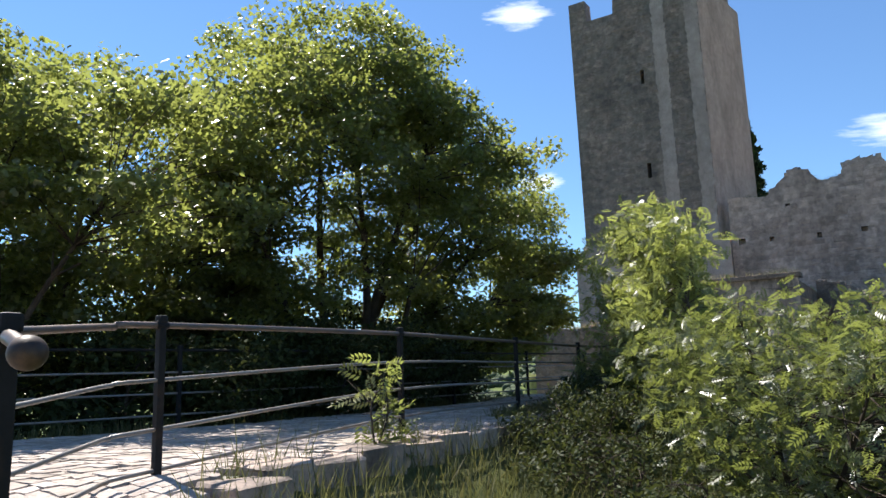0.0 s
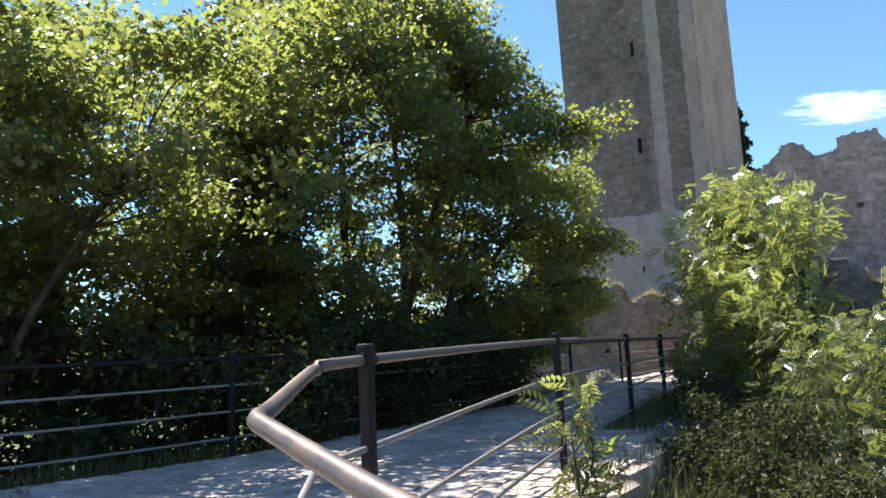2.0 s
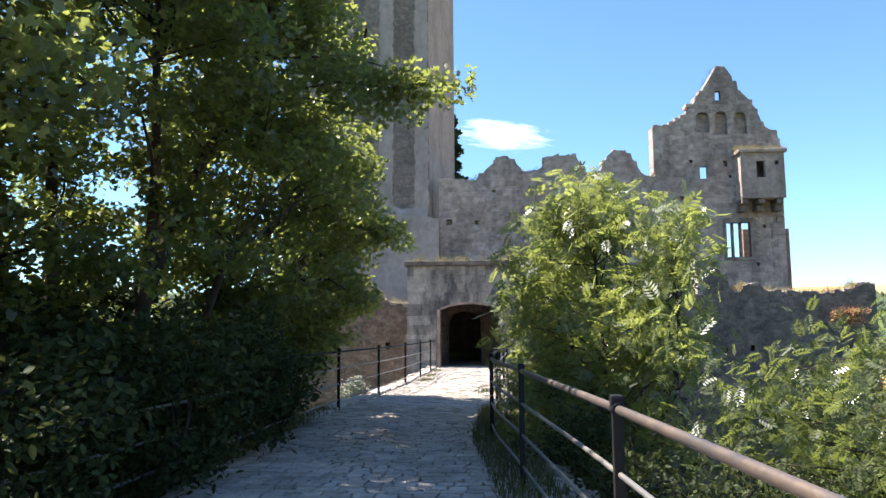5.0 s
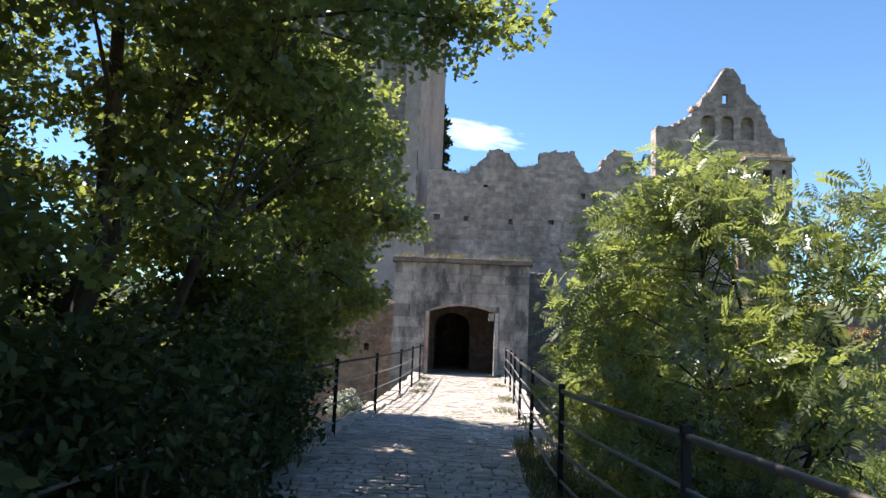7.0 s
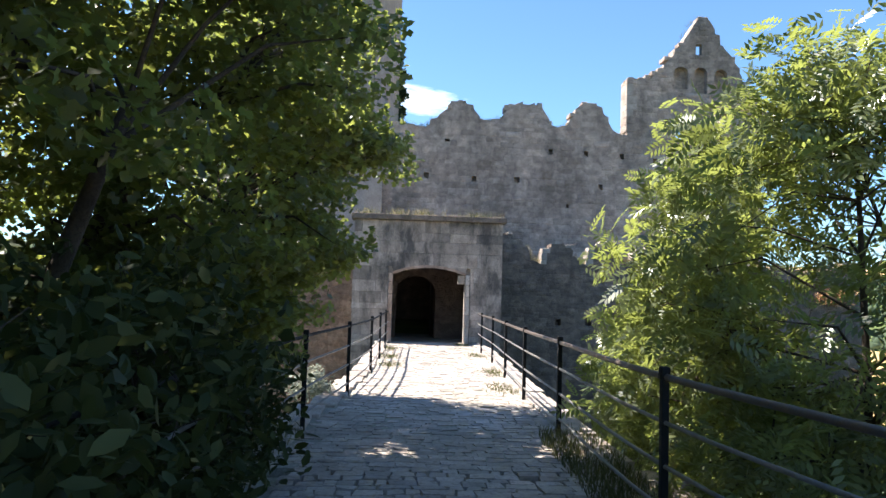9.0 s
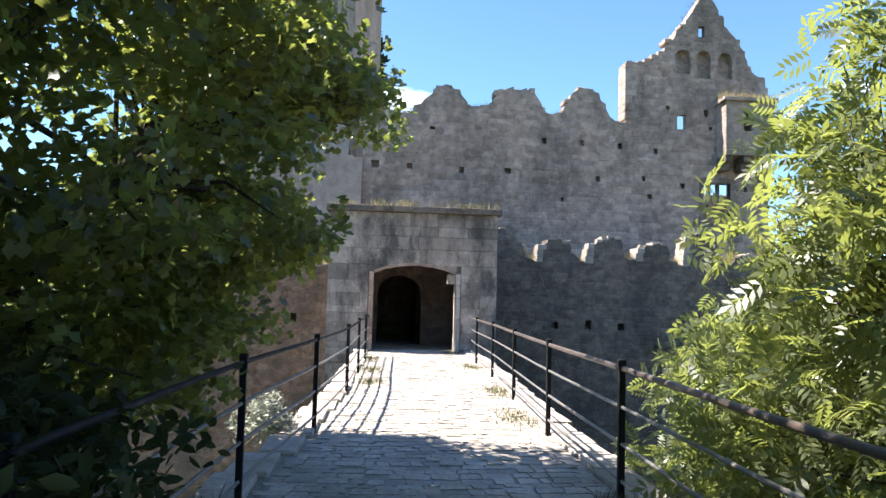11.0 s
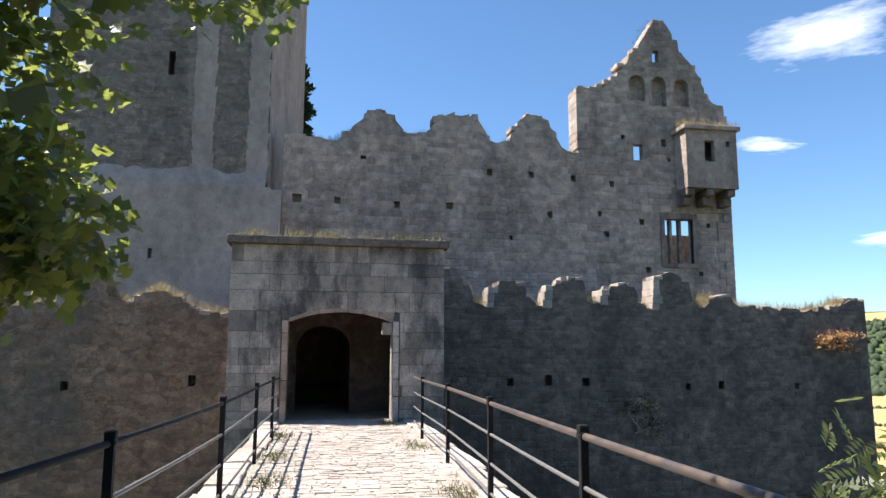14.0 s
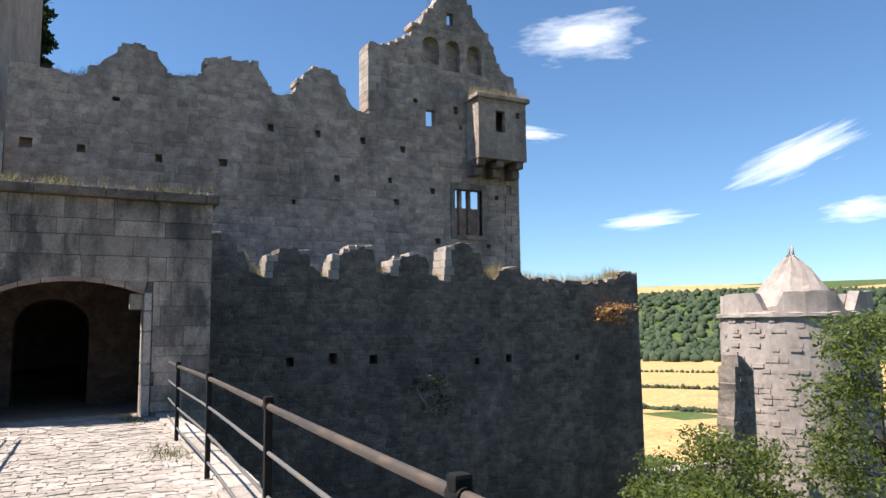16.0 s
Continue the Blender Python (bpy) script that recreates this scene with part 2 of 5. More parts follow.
M_DRYWOOD = stone_mat("dry_bleached_wood", (0.22, 0.20, 0.17), (0.36, 0.33, 0.29), (0.5, 0.47, 0.42), stain_amount=0.2, piece=0.0, bump=0.6, grain=14)
M_TURF = ground_mat("turf_and_earth", [(0.3, (0.05, 0.07, 0.022)), (0.5, (0.09, 0.10, 0.035)), (0.7, (0.16, 0.135, 0.07))], 0.7)
M_MOAT = ground_mat("moat_undergrowth", [(0.3, (0.03, 0.045, 0.015)), (0.55, (0.055, 0.075, 0.025)), (0.75, (0.09, 0.085, 0.045))], 0.4)
M_WHEAT = ground_mat("ripe_wheat_field", [(0.3, (0.46, 0.29, 0.12)), (0.55, (0.54, 0.35, 0.16)), (0.75, (0.40, 0.26, 0.12))], 0.02, 0.3, 0.1)
M_MEADOW = ground_mat("valley_meadow", [(0.3, (0.07, 0.10, 0.03)), (0.55, (0.10, 0.13, 0.045)), (0.75, (0.16, 0.16, 0.07))], 0.02, 0.3, 0.1)
# distance haze is put into these lighter wood colours
M_WOOD_HAZY = leaf_mat("hazy_far_wood", (0.045, 0.068, 0.036), (0.058, 0.082, 0.045), (0.078, 0.102, 0.056), (0.08, 0.12, 0.03), 0.15, 0.8)


# ---- geometry helpers ----
def mesh_from(name, verts, faces, material):
    me = bpy.data.meshes.new(name)
    me.from_pydata(verts, [], faces)
    me.materials.append(material)
    me.update()
    return me


def part(name, bm, material, parent=None, label="", smooth=False):
    me = bpy.data.meshes.new(name)
    if smooth:
        for f in bm.faces:
            f.smooth = True
    bm.to_mesh(me)
    bm.free()
    me.materials.append(material)
    ob = new(name, me)
    ob.parent = parent
    if label:
        ob["label"] = label
    return ob


def part_data(name, me, parent=None, label="", kind=""):
    ob = new(name, me)
    ob.parent = parent
    return tagged(ob, label, kind=kind)


def empty(name, label, category, loc=(0, 0, 0), group="", kind=""):
    ob = new(name)
    ob.location = loc
    ob.empty_display_size = 0.2
    return tagged(ob, label, category, group, kind)


def adopt(parent):
    """Parts are modelled in world metres: undo the base's offset."""
    for c in parent.children:
        c.matrix_parent_inverse = Matrix.Translation(parent.location).inverted()


def box_in(bm, x0, x1, y0, y1, z0, z1, bevel=0.0):
    m = Matrix.LocRotScale(((x0 + x1) / 2, (y0 + y1) / 2, (z0 + z1) / 2), None, (abs(x1 - x0), abs(y1 - y0), abs(z1 - z0)))
    r = bmesh.ops.create_cube(bm, size=1, matrix=m)
    if bevel:
        es = {e for v in r["verts"] for e in v.link_edges}
        bmesh.ops.bevel(bm, geom=list(es), offset=bevel, segments=2, affect="EDGES", profile=0.6)
    return bm


def tube_in(bm, pts, radii, n=8, cap=True):
    pts = [Vector(p) for p in pts]
    if isinstance(radii, (int, float)):
        radii = [radii] * len(pts)
    rings = []
    up = Vector((0.13, 0.21, 0.97))
    for i, p in enumerate(pts):
        d = (pts[min(i + 1, len(pts) - 1)] - pts[max(i - 1, 0)]).normalized()
        a = d.cross(up)
        if a.length < 1e-3:
            a = d.cross(Vector((1, 0, 0)))
        a.normalize()
        b = d.cross(a).normalized()
        up = a.cross(d)
        rings.append([bm.verts.new(p + (a * math.cos(k) + b * math.sin(k)) * radii[i]) for k in [2 * math.pi * j / n for j in range(n)]])
    for r0, r1 in zip(rings, rings[1:]):
        for j in range(n):
            f = bm.faces.new((r0[j], r0[(j + 1) % n], r1[(j + 1) % n], r1[j]))
            f.smooth = True
    if cap:
        bm.faces.new(rings[0][::-1])
        bm.faces.new(rings[-1])


def spline(pts, n=6):
    pts = [Vector(p) for p in pts]
    out = []
    for i in range(len(pts) - 1):
        p0, p1, p2, p3 = pts[max(i - 1, 0)], pts[i], pts[i + 1], pts[min(i + 2, len(pts) - 1)]
        for k in range(n):
            t = k / n
            out.append(0.5 * ((2 * p1) + (p2 - p0) * t + (2 * p0 - 5 * p1 + 4 * p2 - p3) * t * t + (3 * p1 - p0 - 3 * p2 + p3) * t ** 3))
    return out + [pts[-1]]


def ragged(pts, step=0.3, amp=0.07, seed=1):
    """A broken stone edge: the outline climbs in small uneven stone steps."""
    rnd = random.Random(seed)
    out = [pts[0]]
    for (x0, z0), (x1, z1) in zip(pts, pts[1:]):
        n = max(1, int(math.hypot(x1 - x0, z1 - z0) / step))
        for k in range(n):
            t0, t1 = k / n, (k + 1) / n
            j = rnd.uniform(-amp, amp)
            xa, xb = x0 + (x1 - x0) * t0, x0 + (x1 - x0) * t1
            z = z0 + (z1 - z0) * (t0 + t1) / 2 + j
            if k:
                out.append((xa + rnd.uniform(-0.5, 0.5) * amp + 0.004, z + rnd.uniform(-0.2, 0.2) * amp))
            out.append((xb - rnd.uniform(0, 0.5) * amp, z + rnd.uniform(-0.3, 0.3) * amp))
    return out + [pts[-1]]


def inside(poly, x, z):
    hit = False
    j = len(poly) - 1
    for i in range(len(poly)):
        (xi, zi), (xj, zj) = poly[i], poly[j]
        if (zi > z) != (zj > z) and x < (xj - xi) * (z - zi) / (zj - zi) + xi:
            hit = not hit
        j = i
    return hit


def rect(x0, x1, z0, z1):
    return [(x0, z0), (x1, z0), (x1, z1), (x0, z1)]


def arch(x0, x1, z0, spring, rise, n=10):
    c, w = (x0 + x1) / 2, (x1 - x0) / 2
    return [(x0, z0), (x1, z0)] + [(c + w * math.cos(a), spring + rise * math.sin(a)) for a in [math.pi * k / n for k in range(n + 1)]]


def slab_in(bm, outline, holes, y0, y1):
    """A wall standing in the x-z plane, from y0 to y1, with holes through it."""
    edges = []
    for loop in [outline] + list(holes):
        vs = [bm.verts.new((x, y0, z)) for x, z in loop]
        edges += [bm.edges.new((vs[i], vs[(i + 1) % len(vs)])) for i in range(len(vs))]
    r = bmesh.ops.triangle_fill(bm, use_beauty=True, use_dissolve=False, edges=edges)
    faces = [f for f in r["geom"] if isinstance(f, bmesh.types.BMFace)]
    ext = bmesh.ops.extrude_face_region(bm, geom=faces)
    for v in [g for g in ext["geom"] if isinstance(g, bmesh.types.BMVert)]:
        v.co.y = y1
    bmesh.ops.recalc_face_normals(bm, faces=bm.faces)


def stones_data(name, material, poly, holes, y, z0, z1, x0, x1, course=(0.16, 0.3), length=(0.25, 0.6), proud=(0.008, 0.04), joint=0.012, seed=3, side=-1, keep=1.0):
    """Courses of single stones standing proud of a wall's face at y; each is an island of its own."""
    rnd = random.Random(seed)
    V, F = [], []
    z = z0
    while z < z1:
        h = rnd.uniform(*course)
        x = x0 + rnd.uniform(-0.3, 0)
        while x < x1:
            w = rnd.uniform(*length) * (0.7 + h)
            xa, xb, za, zb = x + joint, x + w - joint, z + joint, z + h - joint + rnd.uniform(-0.02, 0.012)
            x += w
            if rnd.random() > keep:
                continue
            mx, mz = (xa + xb) / 2, (za + zb) / 2
            if not all(inside(poly, px, pz) for px, pz in ((xa, za), (xb, za), (xb, zb), (xa, zb))):
                continue
            if any(inside(hp, px, pz) for hp in holes for px, pz in ((xa, za), (xb, za), (xb, zb), (xa, zb), (mx, mz), (mx, za), (mx, zb))):
                continue
            if any(xa < hx < xb and za < hz < zb for hp in holes for hx, hz in hp):
                continue
            p = rnd.uniform(*proud)
            k = min(0.025, h * 0.14)
            i = len(V)
            j = [rnd.uniform(-0.4, 1) * k for _ in range(8)]
            V += [(xa, y, za), (xb, y, za), (xb, y, zb), (xa, y, zb)]
            V += [(xa + k + j[0], y + side * p, za + k + j[1]), (xb - k - j[2], y + side * p * rnd.uniform(0.7, 1.2), za + k + j[3]), (xb - k - j[4], y + side * p, zb - k - j[5]), (xa + k + j[6], y + side * p * rnd.uniform(0.7, 1.2), zb - k - j[7])]
            F += [(i + 4, i + 5, i + 6, i + 7), (i, i + 1, i + 5, i + 4), (i + 1, i + 2, i + 6, i + 5), (i + 2, i + 3, i + 7, i + 6), (i + 3, i, i + 4, i + 7)]
        z += h
    return mesh_from(name, V, F, material)


# ---- ground ----
def smooth(a, b, x):
    t = min(1.0, max(0.0, (x - a) / (b - a)))
    return t * t * (3 - 2 * t)


def mix(a, b, t):
    return a + (b - a) * t


RIGHT_POSTS = [(-4.28, 1.13), (-4.62, 4.06), (-4.92, 7.06), (-5.18, 9.80), (-5.10, 13.05), (-5.03, 15.6), (-4.91, 18.25), (-4.77, 21.15), (-4.70, 23.9)]
LEFT_POSTS = [(-13.2, -0.9), (-11.0, 0.35), (-9.0, 1.5), (-8.2, 4.2), (-7.95, 7.1), (-7.88, 10.1), (-7.76, 12.98), (-7.50, 15.65), (-7.30, 18.55), (-7.23, 21.55), (-7.16, 24.1)]


def along(posts, y):
    if y <= posts[0][1]:
        return posts[0][0]
    for (x0, y0), (x1, y1) in zip(posts, posts[1:]):
        if y <= y1:
            return x0 + (x1 - x0) * (y - y0) / (y1 - y0)
    return posts[-1][0]


def path_z(x, y):
    """The paved way: level at the bridge, falling towards the lower walk."""
    level = mix(0.02, 0.80, smooth(0.2, 5.6, -x + 0.9 * max(0.0, y)))
    return mix(level, 0.79, smooth(0.5, 3.0, y))


def ground_z(x, y):
    r = math.hypot(x, y - 20)
    p = path_z(x, y)
    right = along(RIGHT_POSTS, y) + 0.35
    left = along(LEFT_POSTS, y) - 0.45
    n = noise.noise(Vector((x * 0.35, y * 0.35, 0))) * 0.25 + noise.noise(Vector((x * 1.7, y * 1.7, 3))) * 0.06
    near = p - 0.07
    if y > -0.2:
        d = x - right
        if d > 0:
            k = smooth(0.3, 2.2, y)
            near = mix(p - 0.08, p - 0.15 - 0.42 * d + n * min(1, d), k)
    d = left - x
    if d > 0:
        near = min(near, p - 0.1 - 0.30 * d + n * min(1, d))
    near = max(near, -4.5 + n)
    ditch = -7.5 + 0.8 * n
    bank = mix(near, ditch, smooth(11.2, 15.0, y + 0.6 * n))
    court = 1.2
    castle = mix(ditch, court, smooth(32.6, 33.0, y)) if -18 < x < 10.5 else mix(ditch, -6.0, smooth(32, 38, y))
    z = bank if y < 20 else castle
    # the hill falls into a wide valley and rises again far off
    z = mix(z, -46.0 + 2 * noise.noise(Vector((x * 0.01, y * 0.01, 5))), smooth(30, 170, r))
    z = mix(z, 78.0 + 14 * noise.noise(Vector((x * 0.0016, y * 0.0016, 9))), smooth(1000, 1950, r))
    z = mix(z, 185.0, smooth(1900, 3700, r))
    return z


def terrain():
    def axis(c, near, fine, far, grow):
        vals, s, v = [0.0], fine, 0.0
        while v < far:
            if v > near:
                s *= grow
            v += s
            vals.append(v)
        return [c - v for v in vals[:0:-1]] + [c + v for v in vals]
    xs, ys = axis(-4.0, 13, 0.33, 4200, 1.13), axis(11.0, 22, 0.36, 4200, 1.13)
    V = [(x, y, ground_z(x, y)) for y in ys for x in xs]
    nx = len(xs)
    F = [(j * nx + i, j * nx + i + 1, (j + 1) * nx + i + 1, (j + 1) * nx + i) for j in range(len(ys) - 1) for i in range(nx - 1)]
    me = mesh_from("ground", V, F, M_TURF)
    for m in (M_MOAT, M_MEADOW, M_WHEAT, M_JOINT):
        me.materials.append(m)
    idx = []
    for f in F:
        x = (V[f[0]][0] + V[f[2]][0]) / 2
        y = (V[f[0]][1] + V[f[2]][1]) / 2
        z = (V[f[0]][2] + V[f[2]][2]) / 2
        r = math.hypot(x, y - 20)
        if r > 1850:
            k = 3 if x > 0 and noise.noise(Vector((x * 0.0009, y * 0.0021, 7))) > -0.12 else 2
        elif r > 120:
            k = 3 if 280 < r < 1000 and x > 40 and noise.noise(Vector((r * 0.011, math.atan2(y, x) * 3, 1))) > -0.55 else 2
        elif z < -1.5:
            k = 1
        elif -4.0 < y < 12.0 and along(LEFT_POSTS, y) < x < (along(RIGHT_POSTS, y) + 0.3 if y > 1.0 else mix(-1.0, -3.7, smooth(-2.2, 0.6, y))):
            k = 4
        else:
            k = 0
        idx.append(k)
    me.polygons.foreach_set("material_index", idx)
    me.polygons.foreach_set("use_smooth", [True] * len(F))
    return tagged(new("ground", me), "grassy earth bank falling into a ditch and a wide farmed valley", "ground", kind="structure")


terrain()


# ---- bridge and paving ----
def edge_r(y):
    return along(RIGHT_POSTS, y) + 0.20


def edge_l(y):
    return along(LEFT_POSTS, y) - 0.18


def build_bridge():
    ob = empty("footbridge", "stone footbridge over the castle ditch with pale worn paving", "bridge", (-6.1, 12.0, 0.7), kind="structure")
    bm = bmesh.new()
    ys = [11.4 + 0.5 * k for k in range(34)]
    for ya, yb in zip(ys, ys[1:]):
        l0, l1, r0, r1 = edge_l(ya), edge_l(yb), edge_r(ya), edge_r(yb)
        low = -0.35
        v = [bm.verts.new(c) for c in ((l0, ya, 0.755), (r0, ya, 0.755), (r1, yb, 0.755), (l1, yb, 0.755), (l0 + 0.1, ya, low), (r0 - 0.1, ya, low), (r1 - 0.1, yb, low), (l1 + 0.1, yb, low))]
        for q in ((0, 1, 2, 3), (7, 6, 5, 4), (1, 5, 6, 2), (0, 3, 7, 4), (0, 4, 5, 1), (3, 2, 6, 7)):
            bm.faces.new([v[i] for i in q])
    bmesh.ops.remove_doubles(bm, verts=bm.verts, dist=0.001)
    part("deck", bm, M_JOINT, ob)
    bm = bmesh.new()
    for y in (14.6, 20.6):
        box_in(bm, edge_l(y) + 0.25, edge_r(y) - 0.25, y - 0.6, y + 0.6, -8.5, -0.34, 0.04)
        part("pier", bm, M_OUTER, ob)
        bm = bmesh.new()
    bm.free()
    rnd = random.Random(12)
    for side, edge in (("kerb", edge_r), ("kerb", edge_l)):
        y = 11.6
        while y < 27.0:
            w = rnd.uniform(0.45, 0.9)
            bm = bmesh.new()
            e = edge(y + w / 2) + rnd.uniform(-0.03, 0.03)
            box_in(bm, e - 0.17, e + 0.17, y + 0.012, y + w - 0.012, 0.52, 0.80 + rnd.uniform(-0.015, 0.02), 0.018)
            for v in bm.verts:
                v.co += Vector((rnd.uniform(-1, 1), rnd.uniform(-1, 1), rnd.uniform(-1, 1))) * 0.009
            part(side, bm, M_SETT_OB, ob)
            y += w
    adopt(ob)
    return ob


bridge = build_bridge()


# ---- castle walls ----
def wall_core(name, label, outline, through_holes, blind_holes, y0, y1, material, layer=0.45, category="castle wall"):
    ob = empty(name, label, category, (sum(p[0] for p in outline) / len(outline), y0, min(p[1] for p in outline)), kind="structure")
    bm = bmesh.new()
    slab_in(bm, outline, through_holes + blind_holes, y0, y0 + layer)
    part("core", bm, material, ob)
    bm = bmesh.new()
    wide = [rect(min(p[0] for p in h) - 0.1, max(p[0] for p in h) + 0.42, min(p[1] for p in h) - 0.1, max(p[1] for p in h) + 0.3) for h in through_holes]
    slab_in(bm, outline, wide, y0 + layer + 0.003, y1)
    part("backing", bm, material, ob)
    return ob


def hole(x, z, w=0.2, h=0.24):
    return rect(x - w / 2, x + w / 2, z - h / 2, z + h / 2)


INNER_TOP = [(-7.75, 9.62), (-6.77, 9.7), (-6.39, 9.56), (-5.97, 9.64), (-5.47, 9.97), (-5.34, 10.37), (-4.91, 10.55), (-4.59, 10.82), (-4.25, 10.82), (-4.2, 10.6), (-3.91, 10.59), (-3.85, 10.23), (-3.36, 9.85), (-3.07, 10.0), (-2.54, 10.09), (-2.53, 10.38), (-2.35, 10.74), (-2.01, 10.82), (-1.41, 10.79), (-0.91, 10.76), (-0.85, 10.41), (-0.7, 10.32), (-0.34, 9.74), (0.02, 9.72), (0.37, 9.94), (0.39, 10.35), (0.62, 10.42), (0.67, 10.85), (1.33, 10.95), (1.54, 10.79), (1.85, 10.73), (1.91, 10.31), (2.12, 10.22), (2.17, 9.87), (2.33, 9.62), (2.98, 9.5)]
GABLE_TOP = [(2.98, 9.62), (2.97, 12.1), (3.75, 12.2), (4.05, 12.38), (4.58, 12.72), (4.62, 13.11), (4.93, 13.18), (5.28, 13.72), (5.5, 13.98), (5.55, 14.25), (5.8, 14.6), (5.95, 14.95), (6.15, 15.1), (6.55, 15.05), (6.75, 14.7), (7.15, 14.25), (7.26, 13.72), (7.52, 13.36), (7.83, 13.2), (7.87, 12.91), (8.05, 12.87), (8.08, 12.53), (8.33, 12.11), (8.43, 11.87), (8.94, 11.84), (9.0, 11.3)]
INNER_HOLES = [(-7.25, 7.45, 0.32, 0.3), (-5.87, 7.42, 0.22, 0.24), (-3.78, 7.35, 0.2, 0.24), (-1.9, 7.38, 0.26, 0.24), (-0.43, 8.68), (1.15, 8.66), (2.75, 8.6), (4.25, 8.45), (1.82, 7.2), (3.75, 7.3, 0.15, 0.2), (5.4, 7.05, 0.2, 0.22), (4.0, 6.55, 0.22, 0.2), (4.75, 10.3, 0.16, 0.16), (6.4, 10.15, 0.2, 0.3), (6.6, 9.5, 0.14, 0.14), (8.1, 7.0, 0.16, 0.18), (8.7, 6.95, 0.13, 0.14), (5.6, 5.25, 0.22, 0.22), (7.7, 5.15, 0.18, 0.16), (8.5, 5.1, 0.14, 0.16), (-5.0, 9.0, 0.2, 0.14), (0.35, 6.3, 0.12, 0.16)]


def build_inner_wall():
    top = ragged(INNER_TOP, 0.24, 0.06, 5)[:-1] + ragged(GABLE_TOP, 0.24, 0.06, 6)
    outline = [(9.02, -8.0), *[(9.02 + 0.02 * math.sin(k * 3), -8 + 19 * k / 30) for k in range(1, 30)], *top[::-1], (-7.75, -8.0)]
    win = rect(6.28, 7.42, 5.52, 7.2)
    square = rect(5.16, 5.54, 9.42, 10.04)
    slot = rect(6.06, 6.34, 13.38, 13.86)
    blind = [hole(*h) for h in INNER_HOLES] + [arch(5.07, 5.73, 11.78, 12.5, 0.3), arch(6.0, 6.6, 11.62, 12.5, 0.3), arch(6.92, 7.54, 11.66, 12.45, 0.3)]
    ob = wall_core("wall_inner", "tall ruined grey limestone castle wall with broken merlons and gable", outline, [win, square, slot], blind, 36.47, 37.3, M_CORE_WALL, 0.3)
    me = stones_data("masonry", M_WALL, outline, [win, square, slot] + blind, 36.47, -4.0, 15.2, -7.75, 9.02, (0.17, 0.3), (0.28, 0.75), (0.002, 0.024), 0.007, 8, keep=0.8)
    part_data("masonry", me, ob, kind="stuff")
    # loose stones bedded on the broken wall head
    rnd = random.Random(41)
    for (xa, za), (xb, zb) in list(zip(INNER_TOP, INNER_TOP[1:])) + list(zip(GABLE_TOP, GABLE_TOP[1:])):
        x = xa
        while x < xb - 0.08:
            w = min(rnd.uniform(0.16, 0.4), xb - x + 0.06)
            z = za + (zb - za) * min(1.0, (x + w * 0.5 - xa) / (xb - xa))
            if rnd.random() < 0.72:
                h = rnd.uniform(0.14, 0.24)
                z1 = z + rnd.uniform(-0.02, 0.11)
                bm = bmesh.new()
                box_in(bm, x + 0.005, x + w, 36.44 + rnd.uniform(0, 0.06), 37.1 + rnd.uniform(-0.2, 0.15), z1 - h, z1, 0.022)
                for v in bm.verts:
                    v.co += Vector((rnd.uniform(-1, 1), 0, rnd.uniform(-1, 1))) * 0.012
                part("cap_stone", bm, M_WALL, ob)
            x += w
    # stones added on the gable's left edge, mostly pale to show it sunlit
    z = 9.75
    while z < 11.95:
        h = rnd.uniform(0.2, 0.36)
        bm = bmesh.new()
        box_in(bm, 2.92, 2.92 + rnd.choice((0.3, 0.48)), 36.43, 37.31, z + 0.005, min(z + h, 12.1) - 0.005, 0.018)
        part("quoin", bm, M_SETT_OB if rnd.random() < 0.7 else M_WALL, ob)
        z += h
    # window mullions and frame
    for x in (6.66, 7.04):
        bm = bmesh.new()
        box_in(bm, x - 0.055, x + 0.055, 36.7, 36.9, 5.5, 7.22, 0.012)
        part("mullion", bm, M_ASHLAR, ob)
    bm = bmesh.new()
    for x0, x1, z0, z1 in ((6.12, 7.58, 5.36, 5.52), (6.12, 7.58, 7.2, 7.42), (6.12, 6.28, 5.522, 7.198), (7.42, 7.58, 5.522, 7.198)):
        box_in(bm, x0, x1, 36.40, 36.62, z0, z1, 0.01)
    part("window_frame", bm, M_ASHLAR, ob)
    # corner stones of the house
    rnd = random.Random(4)
    z = 3.0
    while z < 11.2:
        h = rnd.uniform(0.25, 0.36)
        w = rnd.choice((0.35, 0.6))
        bm = bmesh.new()
        box_in(bm, 9.05 - w, 9.06, 36.41, 36.41 + 0.95 - w * 0.5, z + 0.006, z + h - 0.006, 0.015)
        part("quoin", bm, M_WALL, ob)
        z += h
    adopt(ob)
    return ob


build_inner_wall()


def build_hall():
    """The roofless hall behind the gable: its far wall shows through the window."""
    ob = empty("wall_hall", "ruined inner wall of a roofless stone hall", "castle wall", (4.0, 40.0, 1.0), kind="structure")
    bm = bmesh.new()
    box_in(bm, 9.3, 11.9, 43.0, 43.6, 0.0, 7.77, 0.05)
    part("core", bm, M_WARM, ob)
    bm = bmesh.new()
    box_in(bm, 2.98, 3.7, 37.303, 43.6, 0.0, 9.7, 0.06)
    part("side", bm, M_OUTER, ob)
    adopt(ob)


build_hall()


